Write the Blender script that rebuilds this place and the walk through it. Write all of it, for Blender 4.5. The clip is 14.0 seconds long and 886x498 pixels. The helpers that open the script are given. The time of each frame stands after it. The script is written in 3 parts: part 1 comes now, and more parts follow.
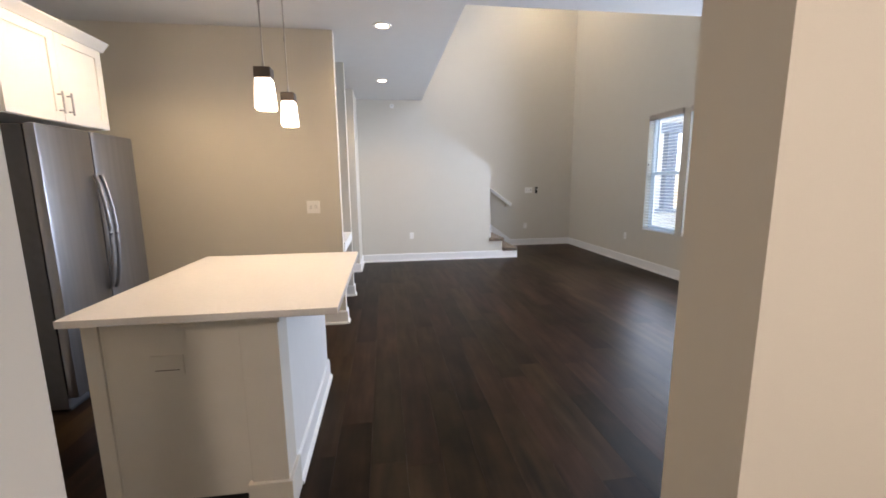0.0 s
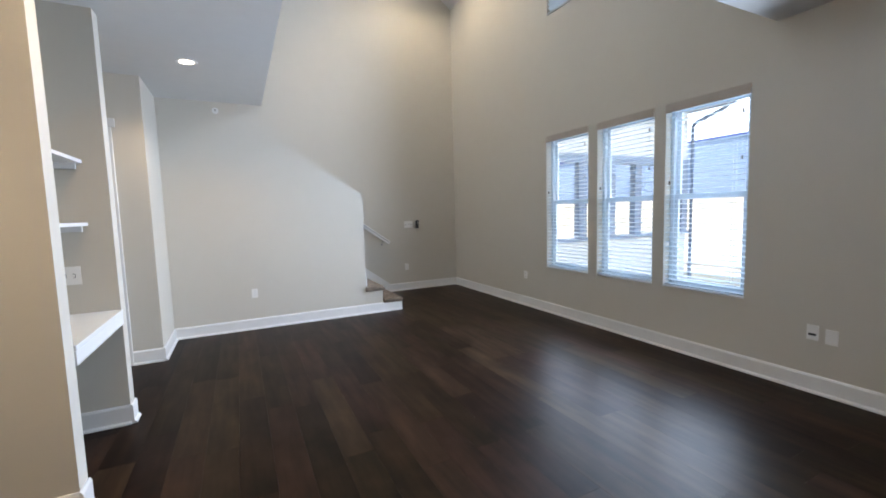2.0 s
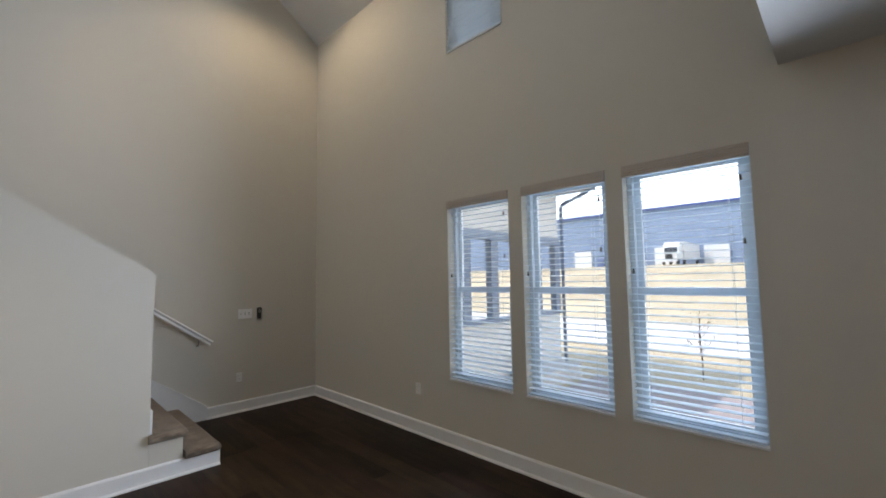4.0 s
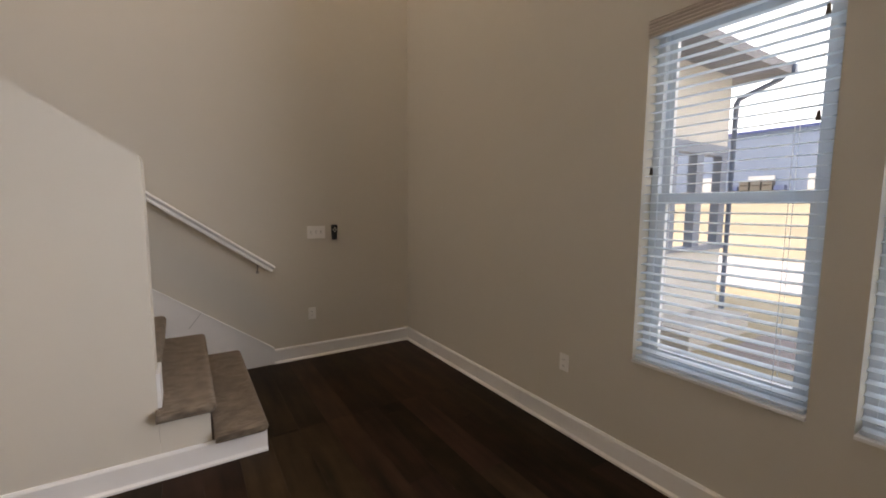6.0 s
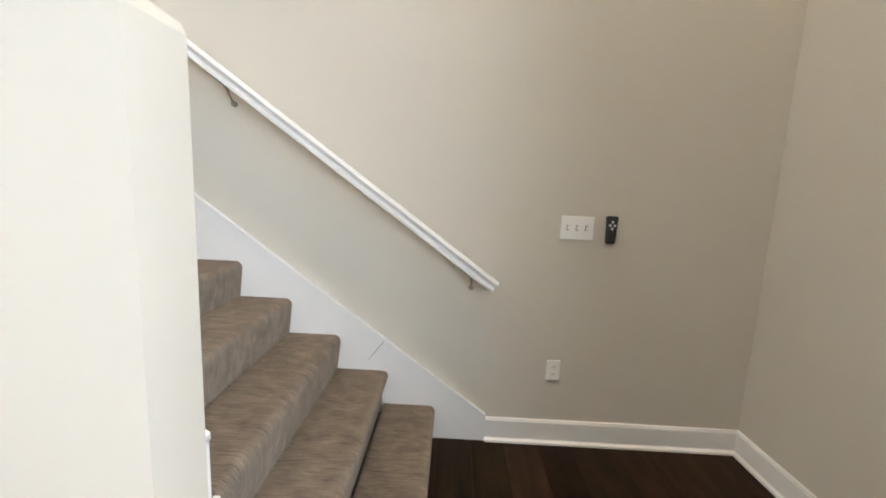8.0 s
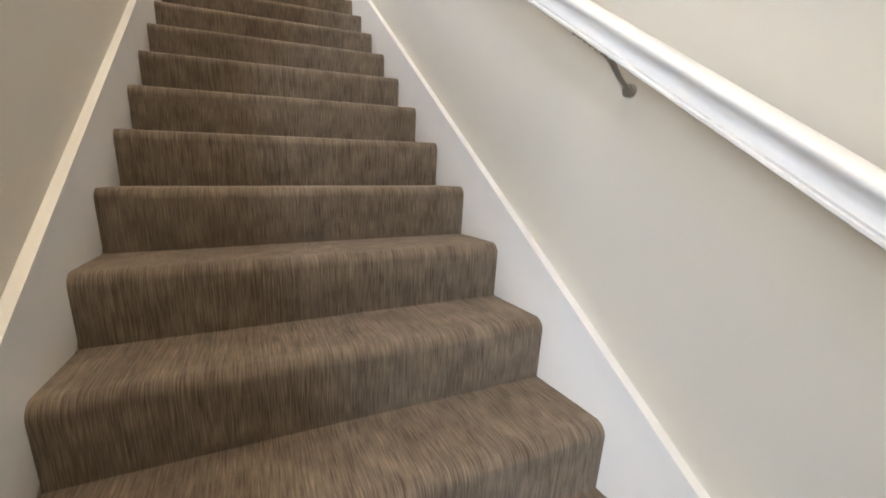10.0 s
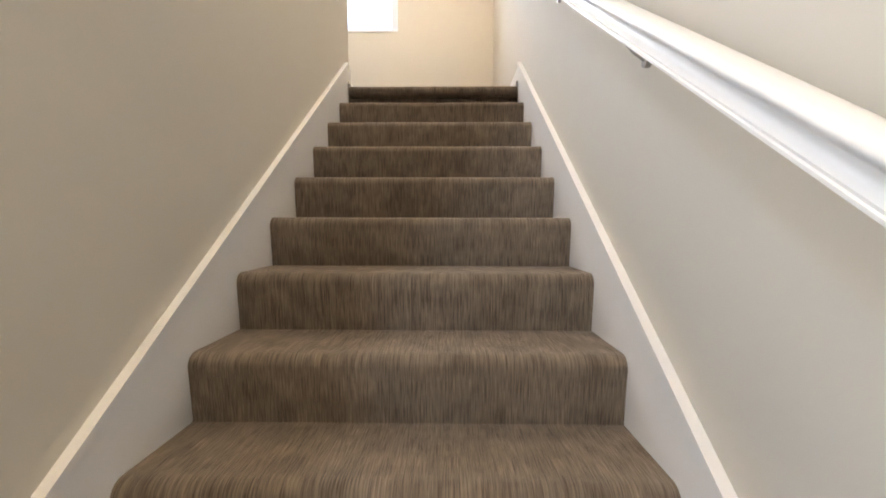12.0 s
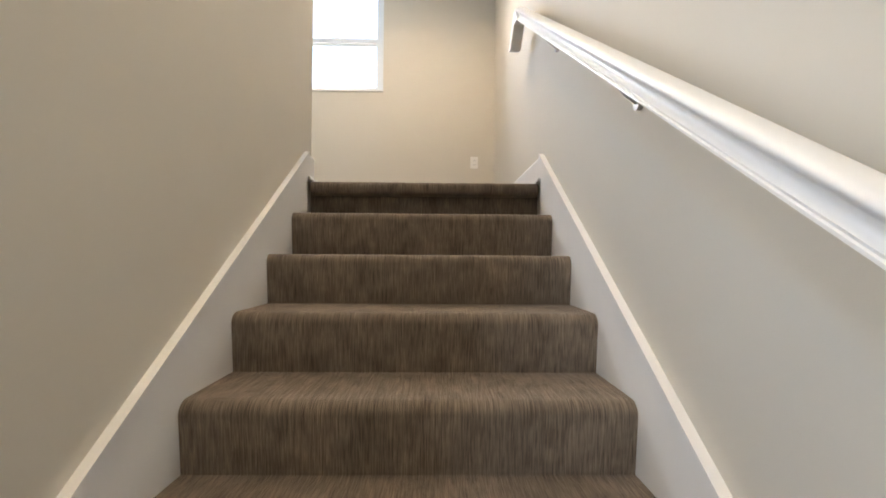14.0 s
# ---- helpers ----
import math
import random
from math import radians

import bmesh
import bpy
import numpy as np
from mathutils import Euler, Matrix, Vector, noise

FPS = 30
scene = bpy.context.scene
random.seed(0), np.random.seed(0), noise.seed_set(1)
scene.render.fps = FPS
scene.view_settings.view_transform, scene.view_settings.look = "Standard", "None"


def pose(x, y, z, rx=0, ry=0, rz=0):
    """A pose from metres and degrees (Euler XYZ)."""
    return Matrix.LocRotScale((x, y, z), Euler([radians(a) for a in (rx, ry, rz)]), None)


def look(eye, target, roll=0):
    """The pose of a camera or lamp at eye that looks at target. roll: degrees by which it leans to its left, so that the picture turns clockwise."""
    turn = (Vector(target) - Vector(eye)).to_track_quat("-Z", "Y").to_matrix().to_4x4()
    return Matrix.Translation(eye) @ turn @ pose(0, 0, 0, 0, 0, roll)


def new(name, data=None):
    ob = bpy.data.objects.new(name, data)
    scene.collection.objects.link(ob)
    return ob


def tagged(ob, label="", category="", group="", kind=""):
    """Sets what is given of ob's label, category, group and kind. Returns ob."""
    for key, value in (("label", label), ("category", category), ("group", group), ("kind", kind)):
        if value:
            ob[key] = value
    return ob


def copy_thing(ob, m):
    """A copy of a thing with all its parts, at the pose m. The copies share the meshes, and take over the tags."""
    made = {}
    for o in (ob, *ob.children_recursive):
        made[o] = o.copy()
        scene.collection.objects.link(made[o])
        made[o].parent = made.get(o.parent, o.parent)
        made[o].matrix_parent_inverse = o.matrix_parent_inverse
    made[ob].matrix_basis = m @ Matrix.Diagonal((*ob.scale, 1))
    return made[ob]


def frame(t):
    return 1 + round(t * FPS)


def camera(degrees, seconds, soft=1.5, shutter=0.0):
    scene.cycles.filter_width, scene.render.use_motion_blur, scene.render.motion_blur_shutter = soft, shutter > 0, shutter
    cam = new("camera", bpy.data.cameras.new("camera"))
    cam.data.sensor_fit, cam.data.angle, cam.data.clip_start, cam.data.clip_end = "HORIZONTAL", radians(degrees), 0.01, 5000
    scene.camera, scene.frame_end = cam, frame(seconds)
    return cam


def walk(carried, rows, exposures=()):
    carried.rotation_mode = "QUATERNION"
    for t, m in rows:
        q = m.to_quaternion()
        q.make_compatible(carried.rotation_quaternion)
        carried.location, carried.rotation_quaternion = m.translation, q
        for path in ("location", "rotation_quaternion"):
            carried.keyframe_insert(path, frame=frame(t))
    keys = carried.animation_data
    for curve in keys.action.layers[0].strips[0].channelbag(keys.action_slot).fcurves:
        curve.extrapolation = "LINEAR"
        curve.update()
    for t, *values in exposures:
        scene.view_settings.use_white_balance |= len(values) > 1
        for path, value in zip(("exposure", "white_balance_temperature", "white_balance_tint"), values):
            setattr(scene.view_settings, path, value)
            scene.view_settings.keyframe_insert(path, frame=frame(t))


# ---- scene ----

cam = camera(94.4, 14.0, soft=1.8)
PATH = [
    (0, (-2.387, 1.239, 1.396), (-2.114, 3.193, 1.069), -0.6),
    (0.5, (-2.368, 1.642, 1.383), (-2.008, 3.585, 1.068), -1.9),
    (1, (-2.292, 2.039, 1.378), (-1.758, 3.948, 1.112), -2.1),
    (1.5, (-2.248, 2.480, 1.426), (-1.521, 4.329, 1.192), -2.0),
    (2, (-2.052, 2.878, 1.395), (-1.171, 4.665, 1.214), -1.6),
    (2.5, (-1.834, 3.286, 1.392), (-0.765, 4.974, 1.299), -1.2),
    (2.7, (-1.770, 3.457, 1.416), (-0.626, 5.096, 1.362), -1.1),
    (4.8, (-0.903, 4.951, 1.605), (0.557, 6.306, 1.793), -0.9),
    (5, (-0.812, 5.093, 1.570), (0.591, 6.514, 1.679), -0.6),
    (5.5, (-0.564, 5.505, 1.471), (0.666, 7.080, 1.393), -0.1),
    (6, (-0.357, 5.942, 1.430), (0.704, 7.625, 1.223), 0.3),
    (6.5, (-0.168, 6.398, 1.409), (0.697, 8.179, 1.124), 0.2),
    (7, (-0.002, 6.872, 1.378), (0.617, 8.747, 1.062), -0.1),
    (7.2, (0.052, 7.059, 1.376), (0.566, 8.967, 1.064), 0.1),
    (9.3, (0.022, 8.700, 1.328), (-1.327, 10.143, 1.017), 3.0),
    (9.5, (-0.048, 8.854, 1.386), (-1.585, 10.082, 1.029), 1.3),
    (10, (-0.366, 9.034, 1.532), (-2.154, 9.859, 1.187), 0.4),
    (10.5, (-0.620, 9.152, 1.688), (-2.542, 9.591, 1.355), -0.3),
    (11, (-0.810, 9.228, 1.804), (-2.781, 9.465, 1.557), -0.3),
    (11.5, (-1.039, 9.261, 2.005), (-3.027, 9.354, 1.811), -0.0),
    (12, (-1.269, 9.320, 2.205), (-3.267, 9.293, 2.101), 0.1),
    (12.5, (-1.471, 9.325, 2.357), (-3.471, 9.328, 2.341), 0.5),
    (13, (-1.642, 9.298, 2.508), (-3.642, 9.281, 2.533), 0.4),
    (13.5, (-1.854, 9.311, 2.652), (-3.853, 9.295, 2.672), 0.4),
    (14, (-2.059, 9.275, 2.796), (-4.059, 9.304, 2.837), 0.4),
]
EXPOSURES = [(0.0, 2.28, 7150, 19), (0.5, 2.18, 6750, 16), (1.0, 2.1, 6450, 14), (2.5, 2.2, 6900, 15), (4.8, 1.22, 8000, 18), (5.5, 1.22, 9000, 24),
             (6.0, 1.55, 9000, 24), (6.5, 2.1, 8100, 16), (7.2, 2.9, 7700, 14), (9.3, 2.82, 7800, 16), (11.0, 2.95, 7800, 16), (12.0, 2.8, 7900, 17), (14.0, 2.55, 7700, 15)]
walk(cam, [(t, look(eye, target, roll)) for t, eye, target, roll in PATH], EXPOSURES)

# ---------------------------------------------------------------- world and sun
world = bpy.data.worlds.new("world")
scene.world = world
world.use_nodes = True
wn = world.node_tree.nodes
sky = wn.new("ShaderNodeTexSky")
sky.sky_type = "NISHITA"
sky.sun_disc = False
sky.sun_elevation = radians(50)
sky.sun_rotation = radians(330)
world.node_tree.links.new(sky.outputs[0], wn["Background"].inputs[0])
wn["Background"].inputs[1].default_value = 0.15
sky.dust_density, sky.ozone_density, sky.air_density = 1.2, 3.0, 1.4
sun_data = bpy.data.lights.new("sun", "SUN")
sun_data.energy, sun_data.angle, sun_data.color = 2.3, radians(0.5), (1.0, 0.94, 0.86)
sun_lamp = new("sun", sun_data)
sun_lamp.matrix_world = look((-14, 24, 40), (0, 0, 0))


def daylight(x, out, y0, y1, z0, z1, watts, col=(0.61, 0.77, 1.0)):
    """The sky's light entering through a window opening."""
    d = bpy.data.lights.new("window_daylight", "AREA")
    d.shape, d.size, d.size_y = "RECTANGLE", y1 - y0 - 0.06, z1 - z0 - 0.08
    d.energy, d.color, d.spread = watts, col, radians(150)
    o = new("window_daylight", d)
    o.matrix_world = look((x, (y0 + y1) / 2, (z0 + z1) / 2), (x - out, (y0 + y1) / 2, (z0 + z1) / 2 - 0.001))
    return o


for ya, yb, w in ((6.47, 7.20, 8.0), (5.62, 6.335, 10.0), (4.775, 5.50, 14.0)):
    daylight(1.62, 1, ya, yb, 0.615, 2.345, w)
    daylight(1.712, 1, ya, yb, 0.615, 2.345, 0.17 * w, (0.42, 0.70, 1.0))
daylight(1.51, 1, 6.49, 7.18, 3.85, 4.92, 19.0)
daylight(-5.74, -1, 7.85, 8.762, 4.34, 5.38, 12.0)

# ---------------------------------------------------------------- materials


def mat(name, col, rough=0.5, metal=0.0, col2=None, scale=20.0, mix=0.5, bump=0.0, bump_scale=80.0, stretch=(1, 1, 1),
        per_piece=0.0, coat=0.0, spec=0.5, big=0.0, big_scale=1.3, rough_var=0.0):
    """A procedural surface: fine grain between two colours, large soft variation, fine relief."""
    m = bpy.data.materials.new(name)
    m.use_nodes = True
    nt = m.node_tree
    b = nt.nodes["Principled BSDF"]
    b.inputs["Roughness"].default_value = rough
    b.inputs["Metallic"].default_value = metal
    b.inputs["Coat Weight"].default_value = coat
    b.inputs["Specular IOR Level"].default_value = spec
    tc = nt.nodes.new("ShaderNodeTexCoord")
    mp = nt.nodes.new("ShaderNodeMapping")
    mp.inputs["Scale"].default_value = stretch
    nt.links.new(tc.outputs["Object"], mp.inputs["Vector"])
    if per_piece:
        # every piece takes its grain from another place
        pi = nt.nodes.new("ShaderNodeObjectInfo")
        far = nt.nodes.new("ShaderNodeVectorMath")
        far.operation = "MULTIPLY_ADD"
        far.inputs[1].default_value = (61.0, 43.0, 29.0)
        nt.links.new(pi.outputs["Random"], far.inputs[0])
        nt.links.new(tc.outputs["Object"], far.inputs[2])
        nt.links.new(far.outputs[0], mp.inputs["Vector"])
    n1 = nt.nodes.new("ShaderNodeTexNoise")
    n1.inputs["Scale"].default_value = scale
    n1.inputs["Detail"].default_value = 6
    nt.links.new(mp.outputs[0], n1.inputs["Vector"])
    c2 = col2 or tuple(c * 0.88 for c in col)
    mx = nt.nodes.new("ShaderNodeMix")
    mx.data_type = "RGBA"
    mx.inputs[6].default_value = (*col, 1)
    mx.inputs[7].default_value = (*c2, 1)
    ramp = nt.nodes.new("ShaderNodeMapRange")
    ramp.inputs[1].default_value, ramp.inputs[2].default_value = 0.5 - 0.5 * mix, 0.5 + 0.5 * mix
    nt.links.new(n1.outputs[0], ramp.inputs[0])
    nt.links.new(ramp.outputs[0], mx.inputs[0])
    out = mx.outputs[2]
    if big or per_piece:
        hsv = nt.nodes.new("ShaderNodeHueSaturation")
        nt.links.new(out, hsv.inputs["Color"])
        add = nt.nodes.new("ShaderNodeMath")
        add.operation = "ADD"
        if big:
            n2 = nt.nodes.new("ShaderNodeTexNoise")
            n2.inputs["Scale"].default_value = big_scale
            n2.inputs["Detail"].default_value = 3
            nt.links.new(tc.outputs["Object"], n2.inputs["Vector"])
            r2 = nt.nodes.new("ShaderNodeMapRange")
            r2.inputs[1].default_value, r2.inputs[2].default_value = 0.3, 0.7
            r2.inputs[3].default_value, r2.inputs[4].default_value = 1 - big, 1 + big
            nt.links.new(n2.outputs[0], r2.inputs[0])
            nt.links.new(r2.outputs[0], add.inputs[0])
        else:
            add.inputs[0].default_value = 1
        if per_piece:
            oi = nt.nodes.new("ShaderNodeObjectInfo")
            r3 = nt.nodes.new("ShaderNodeMapRange")
            r3.inputs[3].default_value, r3.inputs[4].default_value = -per_piece, per_piece
            nt.links.new(oi.outputs["Random"], r3.inputs[0])
            nt.links.new(r3.outputs[0], add.inputs[1])
            r4 = nt.nodes.new("ShaderNodeMapRange")
            r4.inputs[3].default_value, r4.inputs[4].default_value = 0.478, 0.512
            wrap = nt.nodes.new("ShaderNodeMath")
            wrap.operation = "FRACT"
            times7 = nt.nodes.new("ShaderNodeMath")
            times7.operation = "MULTIPLY"
            times7.inputs[1].default_value = 7.31
            nt.links.new(oi.outputs["Random"], times7.inputs[0])
            nt.links.new(times7.outputs[0], wrap.inputs[0])
            nt.links.new(wrap.outputs[0], r4.inputs[0])
            nt.links.new(r4.outputs[0], hsv.inputs["Hue"])
        else:
            add.inputs[1].default_value = 0
        nt.links.new(add.outputs[0], hsv.inputs["Value"])
        out = hsv.outputs[0]
    nt.links.new(out, b.inputs["Base Color"])
    if rough_var:
        rr = nt.nodes.new("ShaderNodeMapRange")
        rr.inputs[3].default_value, rr.inputs[4].default_value = rough - rough_var, rough + rough_var
        nt.links.new(n1.outputs[0], rr.inputs[0])
        nt.links.new(rr.outputs[0], b.inputs["Roughness"])
    if bump:
        n3 = nt.nodes.new("ShaderNodeTexNoise")
        n3.inputs["Scale"].default_value = bump_scale
        n3.inputs["Detail"].default_value = 4
        nt.links.new(mp.outputs[0], n3.inputs["Vector"])
        bp = nt.nodes.new("ShaderNodeBump")
        bp.inputs["Strength"].default_value = bump
        bp.inputs["Distance"].default_value = 0.004
        nt.links.new(n3.outputs[0], bp.inputs["Height"])
        nt.links.new(bp.outputs[0], b.inputs["Normal"])
    return m


def glow(name, col, strength):
    m = bpy.data.materials.new(name)
    m.use_nodes = True
    b = m.node_tree.nodes["Principled BSDF"]
    b.inputs["Base Color"].default_value = (0.9, 0.88, 0.84, 1)
    b.inputs["Emission Color"].default_value = (*col, 1)
    b.inputs["Emission Strength"].default_value = strength
    return m


def clear_glass(name):
    m = bpy.data.materials.new(name)
    m.use_nodes = True
    nt = m.node_tree
    out = nt.nodes["Material Output"]
    tr = nt.nodes.new("ShaderNodeBsdfTransparent")
    tr.inputs[0].default_value = (0.87, 0.91, 0.945, 1)
    gl = nt.nodes.new("ShaderNodeBsdfGlossy")
    gl.inputs["Roughness"].default_value = 0.02
    mx = nt.nodes.new("ShaderNodeMixShader")
    mx.inputs[0].default_value = 0.05
    nt.links.new(tr.outputs[0], mx.inputs[1])
    nt.links.new(gl.outputs[0], mx.inputs[2])
    nt.links.new(mx.outputs[0], out.inputs[0])
    return m


def slat_material():
    """Thin white vinyl that lets a part of the daylight through, tinted with the sky's blue."""
    m = mat("skylit_slat", (0.78, 0.81, 0.84), 0.45, col2=(0.75, 0.78, 0.81), scale=30)
    nt = m.node_tree
    tl = nt.nodes.new("ShaderNodeBsdfTranslucent")
    tl.inputs[0].default_value = (0.72, 0.80, 0.86, 1)
    mx = nt.nodes.new("ShaderNodeMixShader")
    mx.inputs[0].default_value = 0.45
    nt.links.new(nt.nodes["Principled BSDF"].outputs[0], mx.inputs[1])
    nt.links.new(tl.outputs[0], mx.inputs[2])
    nt.links.new(mx.outputs[0], nt.nodes["Material Output"].inputs[0])
    return m


M_WALL = mat("wall_paint", (0.60, 0.56, 0.49), 0.75, scale=6, mix=0.8, col2=(0.585, 0.545, 0.475), bump=0.035, bump_scale=260, spec=0.25)
M_CEIL = mat("ceiling_paint", (0.66, 0.655, 0.64), 0.85, scale=8, bump=0.15, bump_scale=200, col2=(0.64, 0.635, 0.62), spec=0.2)
M_TRIM = mat("trim_paint", (0.77, 0.76, 0.745), 0.38, scale=10, col2=(0.74, 0.73, 0.715), bump=0.04, bump_scale=120)
M_PLANK = mat("dark_plank", (0.036, 0.0205, 0.0112), 0.37, col2=(0.0080, 0.0052, 0.0036), scale=6, mix=0.60, stretch=(2.6, 0.30, 1), bump=0.05,
              bump_scale=30, per_piece=0.47, big=0.4, big_scale=3.0, rough_var=0.03, spec=0.065)
M_SUB = mat("subfloor", (0.012, 0.009, 0.007), 0.8)
M_QUARTZ = mat("white_quartz", (0.73, 0.70, 0.67), 0.25, col2=(0.69, 0.66, 0.63), scale=60, bump=0.02)
M_CAB = mat("white_cabinet", (0.78, 0.75, 0.69), 0.4, col2=(0.76, 0.73, 0.67), scale=14, bump=0.03)
M_ISLAND = mat("island_paint", (0.60, 0.56, 0.49), 0.6, col2=(0.58, 0.54, 0.47), scale=10, bump=0.08, bump_scale=200)
M_STEEL = mat("stainless_steel", (0.235, 0.235, 0.25), 0.36, metal=1.0, col2=(0.29, 0.29, 0.30), scale=30, stretch=(1, 1, 0.04), rough_var=0.06)
M_STEEL_DARK = mat("fridge_side", (0.06, 0.06, 0.065), 0.5, col2=(0.045, 0.045, 0.05))
M_NICKEL = mat("brushed_nickel", (0.45, 0.43, 0.40), 0.35, metal=1.0)
M_BRACKET = mat("dark_bracket_metal", (0.36, 0.34, 0.32), 0.35, metal=0.9)
M_BRONZE = mat("bronze_cap", (0.09, 0.07, 0.06), 0.45, metal=0.4, col2=(0.07, 0.055, 0.045))
M_BLACK = mat("black_plastic", (0.012, 0.012, 0.013), 0.35)
M_PLATE = mat("plastic_plate", (0.82, 0.80, 0.77), 0.3, col2=(0.80, 0.78, 0.75))
M_BLIND_SKYLIT = slat_material()
M_VALANCE = mat("valance_wood", (0.55, 0.48, 0.42), 0.45, col2=(0.50, 0.43, 0.37), scale=12, stretch=(1, 0.1, 3))
# white vinyl, with the blue of the skylight on it mixed into the colour
M_VINYL_SKYLIT = mat("window_vinyl", (0.74, 0.79, 0.84), 0.35, col2=(0.71, 0.76, 0.81))
M_GLASS = clear_glass("window_glass")
M_SHADE = glow("lit_glass_shade", (1.0, 0.86, 0.70), 2.2)
M_CAN = glow("lit_lens", (1.0, 0.86, 0.68), 3.0)
M_GRASS = mat("dry_grass", (0.42, 0.345, 0.235), 0.95, col2=(0.33, 0.27, 0.165), scale=3, big=0.2, big_scale=0.08, bump=0.6, bump_scale=9)
M_CONC = mat("pale_concrete", (0.52, 0.50, 0.47), 0.9, col2=(0.45, 0.43, 0.41), scale=2, big=0.1, big_scale=0.3)
M_PAVER = mat("mauve_paver", (0.30, 0.25, 0.24), 0.9, col2=(0.24, 0.20, 0.195), scale=5)
M_WARE = mat("warehouse_panel", (0.21, 0.28, 0.40), 0.7, col2=(0.18, 0.24, 0.35), scale=0.4, stretch=(1, 6, 0.3))
M_BLUE = mat("blue_trim", (0.05, 0.09, 0.30), 0.5)
M_WHITE = mat("white_enamel", (0.75, 0.75, 0.74), 0.35)
M_SIDING = mat("pale_siding", (0.58, 0.57, 0.55), 0.7, col2=(0.54, 0.53, 0.51), scale=2)
M_FRAME_DARK = mat("slate_frame", (0.16, 0.20, 0.28), 0.5, col2=(0.13, 0.17, 0.24))
M_SOFFIT = mat("grey_soffit", (0.27, 0.27, 0.30), 0.7, col2=(0.22, 0.22, 0.25), scale=3)
M_ROOF = mat("roof_shingle", (0.10, 0.095, 0.09), 0.9, scale=12, col2=(0.06, 0.058, 0.055))
M_DARKGLASS = mat("dark_glass", (0.03, 0.035, 0.04), 0.08)
M_RUBBER = mat("rubber", (0.015, 0.015, 0.015), 0.8)
M_SKY_GLOW = glow("glowing_sky", (0.74, 0.88, 1.0), 0.9)
M_LEAF = mat("leaf", (0.06, 0.085, 0.03), 0.7, col2=(0.04, 0.055, 0.02), scale=4)
M_BARK = mat("bark", (0.10, 0.075, 0.055), 0.9)


def carpet_material():
    m = mat("ribbed_carpet", (0.275, 0.217, 0.168), 0.95, col2=(0.066, 0.051, 0.039), scale=25, mix=0.50, stretch=(0.55, 14.0, 0.55),
            bump=1.0, bump_scale=38, big=0.23, big_scale=14, spec=0.1)
    b = m.node_tree.nodes["Principled BSDF"]
    b.inputs["Sheen Weight"].default_value = 0.25
    b.inputs["Sheen Roughness"].default_value = 0.4
    b.inputs["Sheen Tint"].default_value = (0.75, 0.68, 0.6, 1)
    return m


M_CARPET = carpet_material()

# ---------------------------------------------------------------- mesh helpers


def box(bm, x0, x1, y0, y1, z0, z1, bevel=0.0):
    vs = [bm.verts.new((x, y, z)) for x in (x0, x1) for y in (y0, y1) for z in (z0, z1)]
    faces = [bm.faces.new([vs[i] for i in q]) for q in ((0, 1, 3, 2), (4, 6, 7, 5), (0, 4, 5, 1), (2, 3, 7, 6), (0, 2, 6, 4), (1, 5, 7, 3))]
    if bevel:
        edges = list({e for f in faces for e in f.edges})
        bmesh.ops.bevel(bm, geom=edges, offset=bevel, segments=2, affect="EDGES", profile=0.6)
    return bm


def cyl(bm, p, q, r, r2=None, n=16):
    """A round bar from p to q."""
    p, q = Vector(p), Vector(q)
    d = q - p
    m = Matrix.Translation((p + q) / 2) @ d.to_track_quat("Z", "Y").to_matrix().to_4x4()
    bmesh.ops.create_cone(bm, cap_ends=True, segments=n, radius1=r, radius2=r if r2 is None else r2, depth=d.length, matrix=m)
    return bm


def prism(bm, outline, axis, a, b):
    """An outline of (u, v) drawn out along an axis from a to b. For 'x' u, v are y, z; for 'y' x, z; for 'z' x, y."""
    def at(u, v, w):
        return {"x": (w, u, v), "y": (u, w, v), "z": (u, v, w)}[axis]
    one = [bm.verts.new(at(u, v, a)) for u, v in outline]
    two = [bm.verts.new(at(u, v, b)) for u, v in outline]
    k = len(outline)
    bm.faces.new(one)
    bm.faces.new(two[::-1])
    for i in range(k):
        bm.faces.new([one[i], two[i], two[(i + 1) % k], one[(i + 1) % k]])
    return bm


def tube(bm, pts, r, n=12):
    """A smooth bar along a line of points."""
    pts = [Vector(p) for p in pts]
    rings = []
    for i, p in enumerate(pts):
        d = (pts[min(i + 1, len(pts) - 1)] - pts[max(i - 1, 0)]).normalized()
        m = Matrix.Translation(p) @ d.to_track_quat("Z", "Y").to_matrix().to_4x4()
        rings.append([bm.verts.new(m @ Vector((r * math.cos(2 * math.pi * k / n), r * math.sin(2 * math.pi * k / n), 0))) for k in range(n)])
    for p, q in zip(rings, rings[1:]):
        for k in range(n):
            bm.faces.new([p[k], p[(k + 1) % n], q[(k + 1) % n], q[k]])
    bm.faces.new(rings[0][::-1])
    bm.faces.new(rings[-1])
    return bm


def finish(name, bm, material, smooth=False):
    bmesh.ops.recalc_face_normals(bm, faces=bm.faces)
    me = bpy.data.meshes.new(name)
    bm.to_mesh(me)
    bm.free()
    me.materials.append(material)
    if smooth:
        for p in me.polygons:
            p.use_smooth = True
        me.set_sharp_from_angle(angle=radians(48))
    return new(name, me)


def part(name, bm, material, parent, label="", smooth=False):
    ob = finish(name, bm, material, smooth)
    ob.parent = parent
    if label:
        ob["label"] = label
    return ob


def thing(name, label, category, group="", kind=""):
    return tagged(new(name), label, category, group, kind)


def solid(name, bm, material, label, category, kind="structure", smooth=False):
    return tagged(finish(name, bm, material, smooth), label, category, "", kind)


